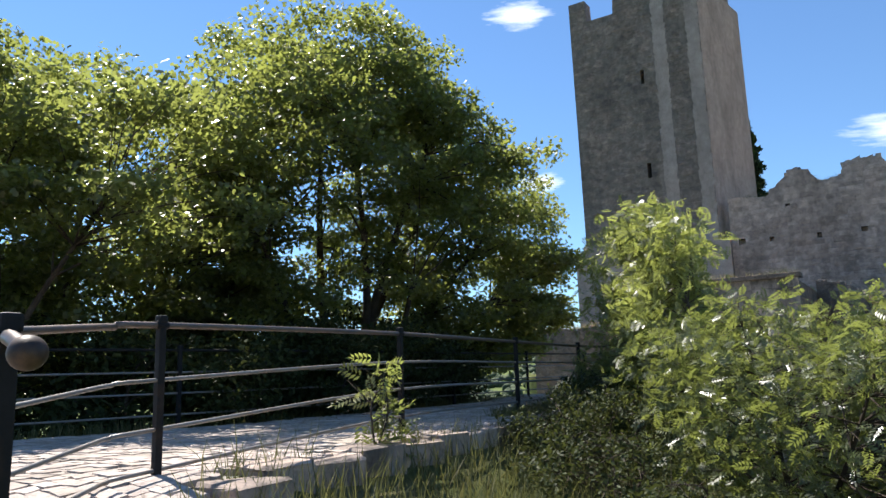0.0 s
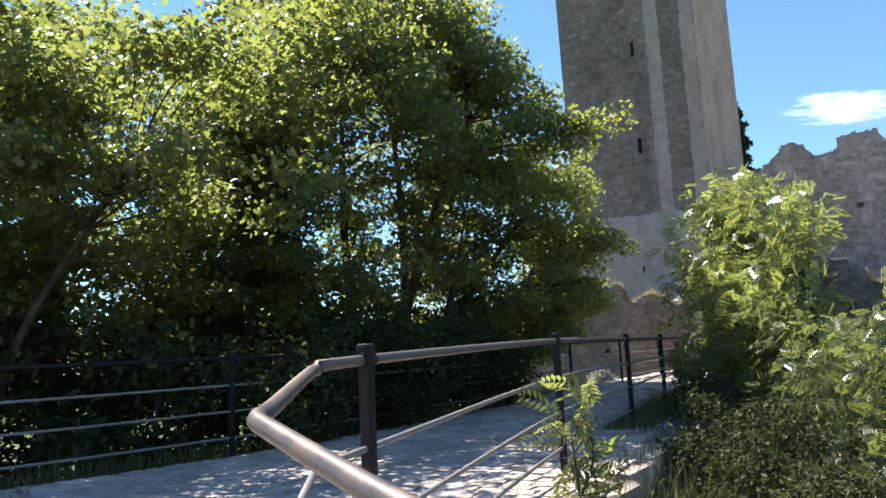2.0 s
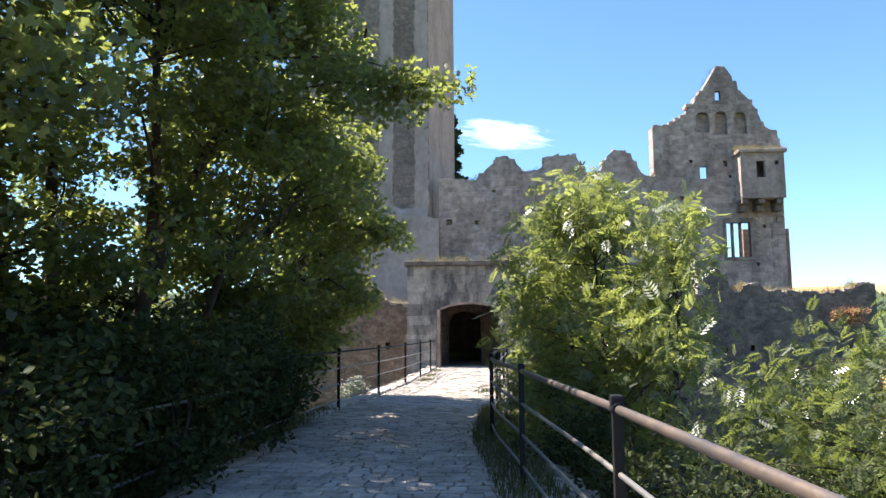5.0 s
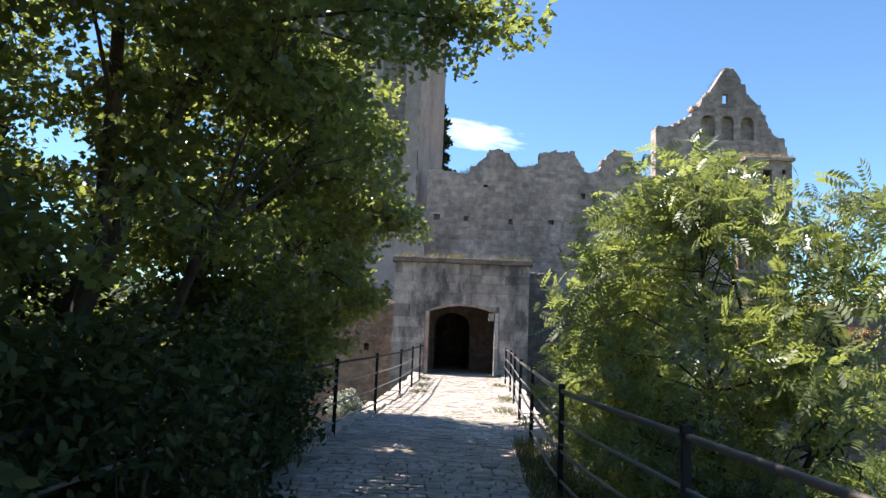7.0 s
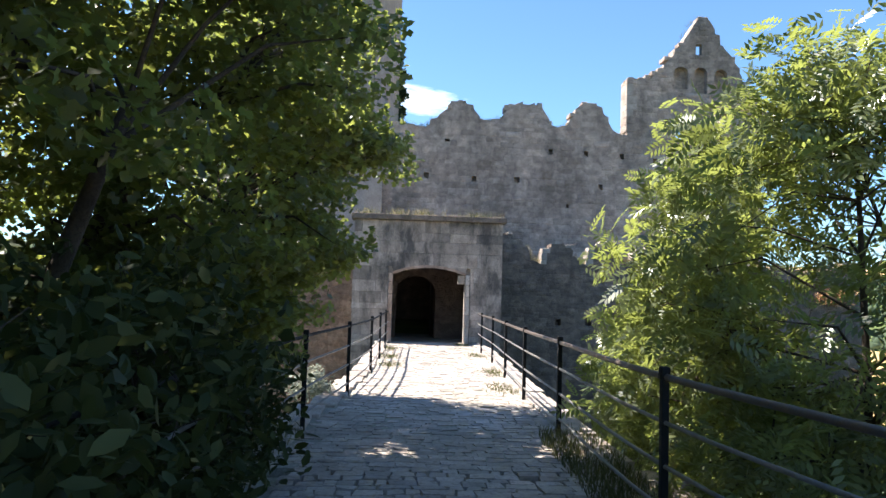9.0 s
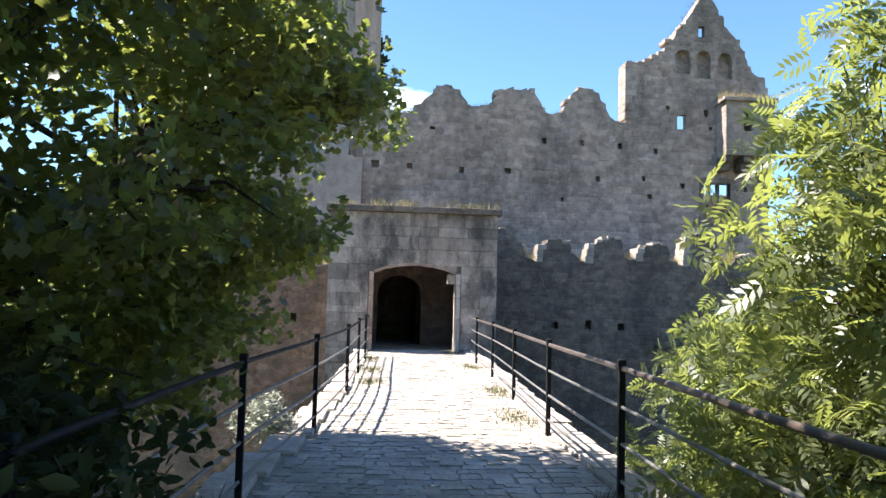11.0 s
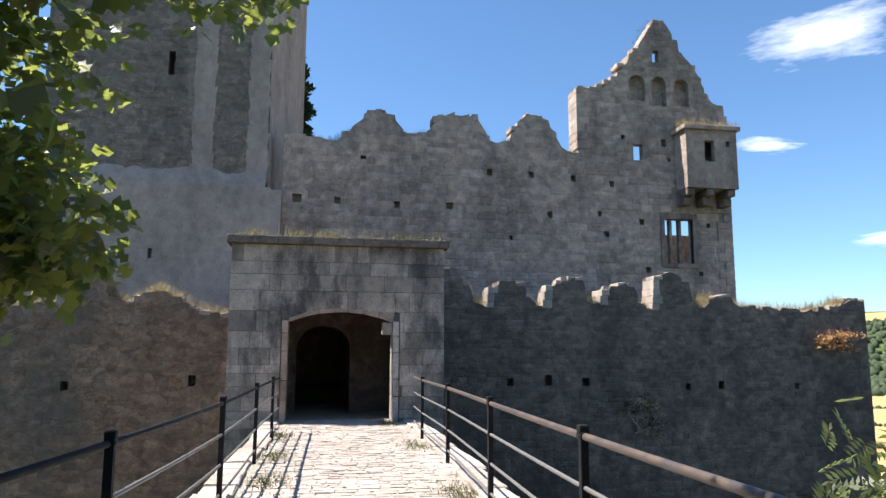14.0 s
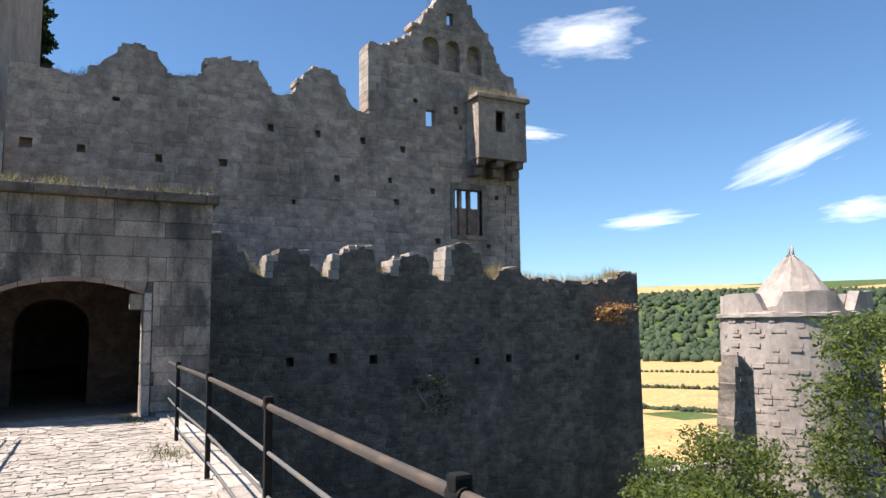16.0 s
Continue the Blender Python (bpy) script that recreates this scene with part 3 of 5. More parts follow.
def build_oriel():
    ob = empty("oriel", "small box oriel of grey stone with grass on its roof slab", "oriel", (7.75, 36.0, 8.2))
    bm = bmesh.new()
    slab_in(bm, rect(6.82, 8.86, 8.25, 10.45), [rect(7.55, 7.95, 9.25, 10.05), hole(8.5, 9.95, 0.16, 0.22)], 35.55, 35.78)
    part("front", bm, M_WALL, ob)
    for x0, x1 in ((6.82, 7.02), (8.63, 8.86)):
        bm = bmesh.new()
        box_in(bm, x0, x1, 35.783, 36.42, 8.25, 10.45, 0.015)
        part("cheek", bm, M_WALL, ob)
    bm = bmesh.new()
    box_in(bm, 7.025, 8.625, 35.785, 36.42, 8.25, 8.45)
    part("floor_slab", bm, M_WALL, ob)
    bm = bmesh.new()
    box_in(bm, 6.70, 8.98, 35.42, 36.45, 10.453, 10.62, 0.03)
    part("roof_slab", bm, M_WALL, ob)
    for x in (6.98, 7.75, 8.6):
        bm = bmesh.new()
        box_in(bm, x - 0.16, x + 0.16, 35.62, 36.46, 7.98, 8.246, 0.05)
        box_in(bm, x - 0.16, x + 0.16, 35.9, 36.46, 7.66, 7.976, 0.05)
        part("corbel", bm, M_OUTER, ob)
    adopt(ob)


build_oriel()


# tower
def build_tower():
    ob = empty("castle_tower", "tall square grey stone keep with patched plaster and slit windows", "tower", (-11.6, 36.3, 0.0))
    zt = 22.4
    front = [(-15.45, 7.9), (-8.3, 7.9), (-8.25, zt), (-12.9, zt), (-12.95, 21.55), (-14.55, 21.55), (-14.6, zt + 0.5), (-15.6, zt + 0.5)]
    slits = [rect(-11.66, -11.44, 11.5, 12.35), rect(-11.62, -11.42, 16.9, 17.7)]
    bm = bmesh.new()
    slab_in(bm, front, slits, 36.3, 37.2)
    part("front_wall", bm, M_MORTAR, ob)
    me = stones_data("masonry", M_TOWER, front, slits + [rect(-10.75, -10.05, 7.5, 24), rect(-8.95, -8.2, 7.5, 24)], 36.3, 8.0, zt, -15.5, -8.3, (0.15, 0.26), (0.25, 0.6), (0.003, 0.028), 0.005, 21, keep=0.6)
    part_data("masonry", me, ob, kind="stuff")
    # plaster bands that stayed on the rubble
    for x0, x1 in ((-10.75, -10.05), (-8.95, -8.252)):
        bm = bmesh.new()
        pts = ragged([(x0, 7.95), (x1, 7.95)], 0.3, 0.04, 2)[:-1] + ragged([(x1, 7.95), (x1, zt)], 0.3, 0.13, int(-x0 * 7))[:-1] + ragged([(x1, zt), (x0, zt), (x0, 7.95)], 0.3, 0.13, int(-x1 * 5))[:-1]
        slab_in(bm, pts, [], 36.272, 36.298)
        part("plaster_band", bm, M_PLASTER, ob)
    # side and back walls
    bm = bmesh.new()
    q = [(-8.246, 36.272), (-7.25, 42.4), (-8.1, 42.4), (-8.246, 37.2)]
    lo, hi = [bm.verts.new((x, y, 5.0)) for x, y in q], [bm.verts.new((x, y, zt)) for x, y in q]
    bm.faces.new(lo[::-1]), bm.faces.new(hi)
    for i in range(4):
        bm.faces.new((lo[i], lo[(i + 1) % 4], hi[(i + 1) % 4], hi[i]))
    bmesh.ops.recalc_face_normals(bm, faces=bm.faces)
    part("side_wall", bm, M_PLASTER, ob)
    bm = bmesh.new()
    box_in(bm, -15.55, -14.7, 37.203, 42.4, 4.0, zt - 0.3)
    part("side_wall", bm, M_TOWER, ob)
    bm = bmesh.new()
    box_in(bm, -14.697, -8.15, 41.6, 42.38, 4.0, zt - 0.2)
    part("back_wall", bm, M_TOWER, ob)
    # merlons on the side
    for y in (38.0, 40.5):
        bm = bmesh.new()
        xs = -8.2 + (y - 37.2) * 0.19
        box_in(bm, xs - 0.7, xs, y, y + 1.1, zt + 0.003, zt + 0.8, 0.04)
        part("merlon", bm, M_TOWER, ob)
    adopt(ob)
    base = empty("tower_base", "broad battered stone tower base with worn plaster and a weathered ledge", "tower", (-11.7, 35.9, -8.0), kind="structure")
    outline = [(-16.0, -8.0), (-7.755, -8.0), (-7.755, 7.6), *ragged([(-7.755, 7.62), (-9.5, 7.75), (-12.0, 7.7), (-15.0, 7.95), (-15.6, 7.9), (-16.05, 7.5)], 0.3, 0.05, 9)]
    holes = [hole(-11.85, 5.35, 0.13, 0.34), hole(-14.05, 5.55, 0.16, 0.3)]
    bm = bmesh.new()
    slab_in(bm, outline, holes, 36.1, 36.28)
    part("front_wall", bm, M_PLASTER, base)
    bm = bmesh.new()
    box_in(bm, -15.98, -7.76, 36.283, 42.3, -8.0, 7.4)
    part("core", bm, M_OUTER, base)
    bm = bmesh.new()
    n = 26
    rnd = random.Random(3)
    rows = []
    for k in range(n + 1):
        x = -15.6 + 7.3 * k / n
        rows.append([bm.verts.new((x, 36.1, 7.62 + rnd.uniform(-0.04, 0.04))), bm.verts.new((x, 36.18 + rnd.uniform(-0.03, 0.03), 7.95)), bm.verts.new((x, 36.295, 8.25 + rnd.uniform(-0.1, 0.1))), bm.verts.new((x, 36.295, 7.5))])
    for a, b in zip(rows, rows[1:]):
        for i in range(3):
            bm.faces.new((a[i], b[i], b[i + 1], a[i + 1]))
    bmesh.ops.recalc_face_normals(bm, faces=bm.faces)
    part("ledge", bm, M_PLASTER, base)
    adopt(base)


build_tower()


# outer curtain wall, either side of the gatehouse
OUTER_TOP = [(-3.75, 4.75), (-2.9, 4.62), (-2.45, 4.4), (-2.1, 4.0), (-1.85, 3.5), (-1.55, 3.5), (-1.48, 4.12), (-0.95, 4.25), (-0.45, 4.2), (-0.3, 3.62), (0.15, 3.5), (0.3, 4.2), (0.9, 4.42), (1.4, 4.35), (1.5, 3.7), (1.95, 3.62), (2.05, 4.1), (2.5, 4.3), (3.05, 4.15), (3.2, 3.6), (3.62, 3.5), (3.72, 4.55), (4.3, 4.62), (4.85, 4.4), (4.95, 3.65), (5.35, 3.6), (5.6, 3.95), (6.2, 3.9), (6.35, 3.65), (7.5, 3.6), (8.8, 3.58), (9.9, 3.65), (10.2, 3.95), (10.9, 3.95)]
OUTER_HOLES = [(-0.9, 1.35), (0.25, 1.4, 0.22, 0.3), (1.4, 1.35, 0.24, 0.24), (4.65, 1.2, 0.16, 0.2), (5.75, 1.25), (8.3, 1.2, 0.16, 0.18)]


def build_outer(name, label, top, holes, x0, x1, mat_, seed):
    outline = [(x1, -9.0), *ragged(top, 0.2, 0.075, seed)[::-1], (x0, -9.0)]
    blind = [hole(*h) for h in holes]
    ob = wall_core(name, label, outline, [], blind, 32.2, 33.05, M_CORE_OUTER if mat_ is M_OUTER else M_CORE_WARM, 0.4)
    me = stones_data("masonry", mat_, outline, blind, 32.2, -5.0, 4.8, x0, x1, (0.1, 0.2), (0.18, 0.5), (0.002, 0.017), 0.004, seed, keep=0.7)
    part_data("masonry", me, ob, kind="stuff")
    rnd = random.Random(seed)
    # squared end stones where a merlon rises, added pale to show its sunlit side
    for (xa, za), (xb, zb) in zip(top, top[1:]):
        if abs(xb - xa) > 0.18 or zb - za < 0.3:
            continue
        z = za
        while z < zb - 0.1:
            h = min(rnd.uniform(0.16, 0.3), zb - z)
            bm = bmesh.new()
            x = xa + (xb - xa) * (z - za) / (zb - za) - 0.05
            box_in(bm, x, x + rnd.uniform(0.2, 0.34), 32.17, 32.85 + rnd.uniform(-0.2, 0.15), z + 0.004, z + h - 0.004, 0.02)
            part("end_stone", bm, M_SETT_OB, ob)
            z += h
    # loose cap stones along the broken top
    for (xa, za), (xb, zb) in zip(top, top[1:]):
        if abs(xb - xa) < 0.25:
            continue
        x = xa
        while x < xb - 0.15:
            w = rnd.uniform(0.12, 0.3)
            if rnd.random() < 0.3:
                x += w
                continue
            z = za + (zb - za) * (x + w / 2 - xa) / (xb - xa)
            bm = bmesh.new()
            box_in(bm, x + 0.01, x + w, 32.19 + rnd.uniform(0, 0.15), 32.8 + rnd.uniform(-0.35, 0.15), z - 0.08, z + rnd.uniform(0.02, 0.09), 0.02)
            bmesh.ops.rotate(bm, verts=bm.verts, cent=(x, 32.5, z), matrix=Matrix.Rotation(rnd.uniform(-0.22, 0.22), 3, "Y"))
            part("cap_stone", bm, M_SETT_OB, ob)
            x += w
    adopt(ob)
    return ob


build_outer("wall_outer_east", "weathered grey rubble curtain wall with crumbling merlons", OUTER_TOP, OUTER_HOLES, -3.75, 10.95, M_OUTER, 31)
OUTER_LEFT = [(-17.0, 3.5), (-15.2, 3.4), (-14.33, 3.34), (-13.87, 3.49), (-13.19, 3.43), (-13.15, 4.23), (-12.91, 4.41), (-12.14, 4.33), (-11.88, 3.53), (-11.53, 3.46), (-10.92, 3.76), (-10.64, 3.87), (-9.76, 3.34), (-8.89, 3.14), (-8.3, 3.3)]
build_outer("wall_outer_west", "reddish rubble curtain wall with a grassy broken top", OUTER_LEFT, [(-9.72, 1.42, 0.2, 0.3), (-12.9, 1.3)], -17.0, -8.3, M_WARM, 37)
bm = bmesh.new()
box_in(bm, 10.1, 10.95, 33.053, 44.0, -9.0, 3.5, 0.05)
tagged(part("wall_return", bm, M_OUTER), "end return of the rubble curtain wall", "castle wall", kind="structure")


# ---- gatehouse ----
def build_gatehouse():
    ob = empty("gatehouse", "ashlar stone gatehouse front with a flat arched gateway and grassy cornice", "gatehouse", (-6.0, 27.0, 0.7), kind="structure")
    xl, xr, zt, y0 = -8.25, -3.78, 4.42, 27.0
    gl, gr = -7.05, -4.88
    opening = [(gl, -8.0), (gr, -8.0)] + [(gr, 2.84)] + [(mix(gr, gl, k / 12), 2.84 + 0.22 * math.sin(math.pi * k / 12) ** 0.8) for k in range(1, 12)] + [(gl, 2.84)]
    opening = [(x, max(z, 0.3)) for x, z in opening]
    outer = [(xl, -8), (xr, -8), (xr, zt), (xl, zt)]
    bm = bmesh.new()
    slab_in(bm, outer, [opening], y0 + 0.06, y0 + 0.3)
    part("core", bm, M_MORTAR, ob)
    # ashlar blocks, one by one
    rnd = random.Random(77)
    z = -4.0
    arch_ring = [(gl - 0.14, 0.0), (gr + 0.14, 0.0), (gr + 0.14, 2.95), (mix(gr, gl, 0.25), 3.36), (mix(gr, gl, 0.5), 3.42), (mix(gr, gl, 0.75), 3.36), (gl - 0.14, 2.95)]
    while z < zt - 0.08:
        h = min(rnd.choice((0.17, 0.22, 0.27, 0.34, 0.42)), zt - z)
        if zt - z - h < 0.16:
            h = zt - z
        x = xl
        while x < xr - 0.02:
            w = rnd.choice((0.22, 0.3, 0.42, 0.55, 0.7, 0.85)) * rnd.uniform(0.85, 1.15)
            if xr - x - w < 0.25:
                w = xr - x
            xa, xb, za, zb = x + 0.003, x + w - 0.003, z + 0.003, z + h - 0.003
            x += w
            inside_ring = [inside(arch_ring, px, pz) for px, pz in ((xa, za), (xb, za), (xb, zb), (xa, zb), ((xa + xb) / 2, (za + zb) / 2))]
            if all(inside_ring):
                continue
            if any(inside_ring):
                # cut the block back to the jamb or the ring
                if zb < 2.98:
                    if xa < gl - 0.14 < xb:
                        xb = gl - 0.146
                    elif xa < gr + 0.14 < xb:
                        xa = gr + 0.146
                    if xb - xa < 0.06:
                        continue
                elif (za + zb) / 2 < 3.2:
                    if xa < gl - 0.14:
                        xb = min(xb, gl - 0.146)
                    elif xb > gr + 0.14:
                        xa = max(xa, gr + 0.146)
                    else:
                        continue
                    if xb - xa < 0.06:
                        continue
            bm = bmesh.new()
            p = rnd.uniform(0.0, 0.012)
            box_in(bm, xa, xb, y0 - p, y0 + 0.058, za, zb, 0.006)
            part("block", bm, M_ASHLAR, ob)
        z += h
    # wedge stones of the flat arch
    n = 7
    for k in range(n):
        a0, a1 = k / n, (k + 1) / n
        bm = bmesh.new()
        q = []
        for a, o in ((a0 + 0.004, 0), (a1 - 0.004, 0), (a1 - 0.004, 1), (a0 + 0.004, 1)):
            x = mix(gl, gr, a) + o * (a - 0.5) * 0.16
            q.append((x, 2.86 + 0.22 * math.sin(math.pi * a) ** 0.8 + o * 0.27))
        slab_in(bm, q, [], y0 - 0.006, y0 + 0.056)
        part("voussoir", bm, M_ASHLAR, ob)
    # thin red moulding under the arch
    for k in range(7):
        a0, a1 = k / 7, (k + 1) / 7
        q = [(mix(gl, gr, a), 2.85 + 0.22 * math.sin(math.pi * a) ** 0.8 + o) for a, o in ((a0 + 0.003, -0.05), (a1 - 0.003, -0.05), (a1 - 0.003, 0.03), (a0 + 0.003, 0.03))]
        bm = bmesh.new()
        slab_in(bm, q, [], y0 - 0.03, y0 + 0.05)
        part("arch_moulding", bm, M_REDSTONE, ob)
    # jambs with a chamfer: left red sandstone, right pale to show its sunlit strip
    for xa, xb in ((gl - 0.13, gl - 0.004), (gr + 0.004, gr + 0.13)):
        z = 0.76
        while z < 2.8:
            h = min(rnd.uniform(0.35, 0.6), 2.84 - z)
            bm = bmesh.new()
            box_in(bm, xa, xb, y0 - 0.03, y0 + 0.56, z + 0.004, z + h - 0.004, 0.025)
            part("jamb_stone", bm, M_REDSTONE if xa < gl else M_SETT_OB, ob)
            z += h
    # pale block added on the right jamb for the sun patch at its top
    bm = bmesh.new()
    box_in(bm, gr - 0.2, gr + 0.003, y0 + 0.1, y0 + 0.5, 2.56, 2.83, 0.03)
    part("springer", bm, M_SETT_OB, ob)
    # cornice
    x = xl - 0.1
    while x < xr + 0.08:
        w = min(rnd.uniform(0.7, 1.1), xr + 0.1 - x)
        bm = bmesh.new()
        box_in(bm, x + 0.004, x + w - 0.004, y0 - 0.14, y0 + 0.6, zt + 0.003, zt + 0.17, 0.02)
        part("cornice", bm, M_OUTER, ob)
        x += w
    # the gate passage behind an open slot, left to let sun onto the right jamb
    yb = 30.2
    inner = arch(-6.96, -5.62, 0.3, 2.3, 0.56, 12)
    bm = bmesh.new()
    slab_in(bm, [(xl, -8), (xr, -8), (xr, 4.3), (xl, 4.3)], [inner], yb, yb + 0.7)
    part("inner_wall", bm, M_OUTER, ob)
    for xa, xb in ((xl, xl + 0.5), (xr - 0.5, xr)):
        bm = bmesh.new()
        box_in(bm, xa, xb, y0 + 0.303, yb - 0.003, -8, 4.3)
        part("slot_wall", bm, M_OUTER, ob)
        bm = bmesh.new()
        box_in(bm, xa, xb, yb + 0.703, 36.4, -8, 4.3)
        part("passage_wall", bm, M_OUTER, ob)
    # unseen slabs added overhead to keep the recess dark around the slot
    bm = bmesh.new()
    box_in(bm, xl + 0.503, xr - 0.503, 28.203, yb - 0.003, 3.5, 4.3)
    part("recess_shade_slab", bm, M_OUTER, ob)
    for xa, xb in ((xl + 0.503, -7.25), (-5.62, xr - 0.503)):
        bm = bmesh.new()
        box_in(bm, xa, xb, y0 + 0.303, 28.2, 3.5, 4.3)
        part("slot_shade_slab", bm, M_OUTER, ob)
    bm = bmesh.new()
    box_in(bm, xl + 0.503, xr - 0.503, yb + 0.703, 36.4, 3.3, 4.3)
    part("vault", bm, M_OUTER, ob)
    bm = bmesh.new()
    box_in(bm, xl + 0.01, xr - 0.01, y0 + 0.56, 36.4, -0.4, 0.74)
    part("passage_floor", bm, M_JOINT, ob)
    bm = bmesh.new()
    box_in(bm, xl + 0.503, xr - 0.503, 35.6, 36.4, 0.745, 3.295)
    part("end_wall", bm, M_OUTER, ob)
    adopt(ob)
    # the open leaf of the oak gate stands inside the passage
    leaf = empty("door_gate", "dark oak plank gate leaf standing open in the passage", "gate", (-5.62, 31.1, 0.76), kind="structure")
    for k in range(5):
        bm = bmesh.new()
        box_in(bm, -5.72, -5.65, 31.05 + 0.2 * k, 31.24 + 0.2 * k, 0.78, 2.7, 0.006)
        part("plank", bm, M_DOOR, leaf)
    for z in (1.1, 2.3):
        bm = bmesh.new()
        box_in(bm, -5.74, -5.722, 31.0, 32.04, z, z + 0.09, 0.004)
        part("strap_hinge", bm, M_IRON, leaf)
    adopt(leaf)


build_gatehouse()


# ---- ruined tower beyond the ditch ----
def build_ruin():
    c = Vector((26.4, 37.9))
    ob = empty("ruined_turret", "sunlit round rubble turret with a broken stone cone roof", "tower", (c.x, c.y, -12))
    rnd = random.Random(55)
    R = 3.5
    bm = bmesh.new()
    prof = [(R + 0.2, -14), (R + 0.05, 0), (R, 2.45), (R + 0.16, 2.5), (R + 0.16, 2.68), (R - 0.05, 2.7), (R - 0.05, 3.65), (R - 0.6, 3.65), (R - 0.6, 3.0)]
    n = 48
    rings = [[bm.verts.new((c.x + (r + rnd.uniform(-0.03, 0.03)) * math.cos(2 * math.pi * k / n), c.y + r * math.sin(2 * math.pi * k / n), z - (0.9 if z > 3.3 and k % 8 in (2, 3) else 0) + rnd.uniform(-0.04, 0.04))) for k in range(n)] for r, z in prof]
    for a, b in zip(rings, rings[1:]):
        for k in range(n):
            bm.faces.new((a[k], a[(k + 1) % n], b[(k + 1) % n], b[k]))
    bmesh.ops.recalc_face_normals(bm, faces=bm.faces)
    part("drum", bm, M_PLASTER, ob)
    bm = bmesh.new()
    prof = [(2.5, 2.9), (2.0, 3.4), (1.4, 4.1), (0.8, 4.9), (0.32, 5.45), (0.12, 5.6)]
    rings = [[bm.verts.new((c.x + (r + rnd.uniform(-0.12, 0.12) * min(1, r)) * math.cos(2 * math.pi * k / 20), c.y + (r + rnd.uniform(-0.1, 0.1)) * math.sin(2 * math.pi * k / 20), z + rnd.uniform(-0.1, 0.1))) for k in range(20)] for r, z in prof]
    for a, b in zip(rings, rings[1:]):
        for k in range(20):
            bm.faces.new((a[k], a[(k + 1) % 20], b[(k + 1) % 20], b[k]))
    bm.faces.new(rings[-1])
    bmesh.ops.recalc_face_normals(bm, faces=bm.faces)
    part("cone_roof", bm, M_PLASTER, ob, "broken pale stone cone")
    for dx, h in ((-0.1, 0.5), (0.2, 0.62)):
        bm = bmesh.new()
        tube_in(bm, [(c.x + dx, c.y, 5.4), (c.x + dx, c.y, 5.5 + h)], [0.09, 0.05], 6)
        part("finial", bm, M_PLASTER, ob)
    # single stones on the drum
    V, F = [], []
    z = -9.0
    while z < 2.3:
        h = rnd.uniform(0.18, 0.32)
        a = 0.0
        while a < 2 * math.pi:
            w = rnd.uniform(0.3, 0.7) / R
            if rnd.random() < 0.3:
                p = R + 0.06 + rnd.uniform(0.0, 0.04) - 0.03 * max(0, z) / 2 + 0.012 * max(0, -z)
                k = len(V)
                for rr, s in ((p - 0.15, 0.0), (p, 0.02)):
                    for aa, zz in ((a + 0.01, z + s), (a + w - 0.01, z + s), (a + w - 0.01, z + h - 0.02 - s), (a + 0.01, z + h - 0.02 - s)):
                        V.append((c.x + rr * math.cos(aa), c.y + rr * math.sin(aa), zz))
                F += [(k + 4, k + 5, k + 6, k + 7), (k, k + 1, k + 5, k + 4), (k + 1, k + 2, k + 6, k + 5), (k + 2, k + 3, k + 7, k + 6), (k + 3, k, k + 4, k + 7)]
            a += w
        z += h
    part_data("masonry", mesh_from("masonry", V, F, M_PLASTER), ob, kind="stuff")
    adopt(ob)
    frag = empty("ruined_wall_stump", "broken rubble wall stump beside the turret", "ruin", (20.6, 36.0, -12))
    out = [(18.20, -14), (20.40, -14), *ragged([(20.40, 0.2), (20.25, 0.7), (19.70, 0.9), (19.30, 0.2), (19.10, -2.0), (18.80, -3.6), (18.40, -5.0), (18.20, -6.2)], 0.3, 0.12, 8)]
    bm = bmesh.new()
    slab_in(bm, out, [], 35.6, 36.5)
    part("core", bm, M_MORTAR, frag)
    part_data("masonry", stones_data("masonry", M_TOWER, out, [], 35.6, -10, 1, 18.2, 20.4, (0.18, 0.32), (0.3, 0.6), (0.02, 0.09), 0.01, 5), frag, kind="stuff")
    adopt(frag)
    low = empty("ruined_parapet", "low grey rubble parapet with pale coping", "ruin", (16, 35, -8))
    bm = bmesh.new()
    box_in(bm, 11.2, 20.2, 36.6, 37.3, -14, -4.0, 0.05)
    part("core", bm, M_OUTER, low)
    bm = bmesh.new()
    box_in(bm, 11.2, 20.2, 36.5, 37.4, -3.997, -3.8, 0.04)
    part("coping", bm, M_SETT, low)
    adopt(low)


build_ruin()


# ---- iron railings ----
RAILS = ((0.93, 0.021, "top_rail"), (0.655, 0.013, "rail"), (0.395, 0.013, "rail"), (0.135, 0.013, "rail"))


def build_post(x, y, z, parent, half=0.0235, h=0.97, way=(0.0, 1.0)):
    bm = bmesh.new()
    box_in(bm, x - half, x + half, y - half, y + half, z - 0.15, z + h, 0.006)
    p = part("post", bm, M_IRON, parent)
    bm = bmesh.new()
    box_in(bm, x - half - 0.006, x + half + 0.006, y - half - 0.006, y + half + 0.006, z + h - 0.03, z + h + 0.022, 0.012)
    part("cap", bm, M_IRON, p)
    bm = bmesh.new()
    tube_in(bm, [(x - 0.04 * way[0], y - 0.04 * way[1], z + h - 0.04), (x + 0.04 * way[0], y + 0.04 * way[1], z + h - 0.04)], 0.029, 12)
    part("collar", bm, M_IRON, p)


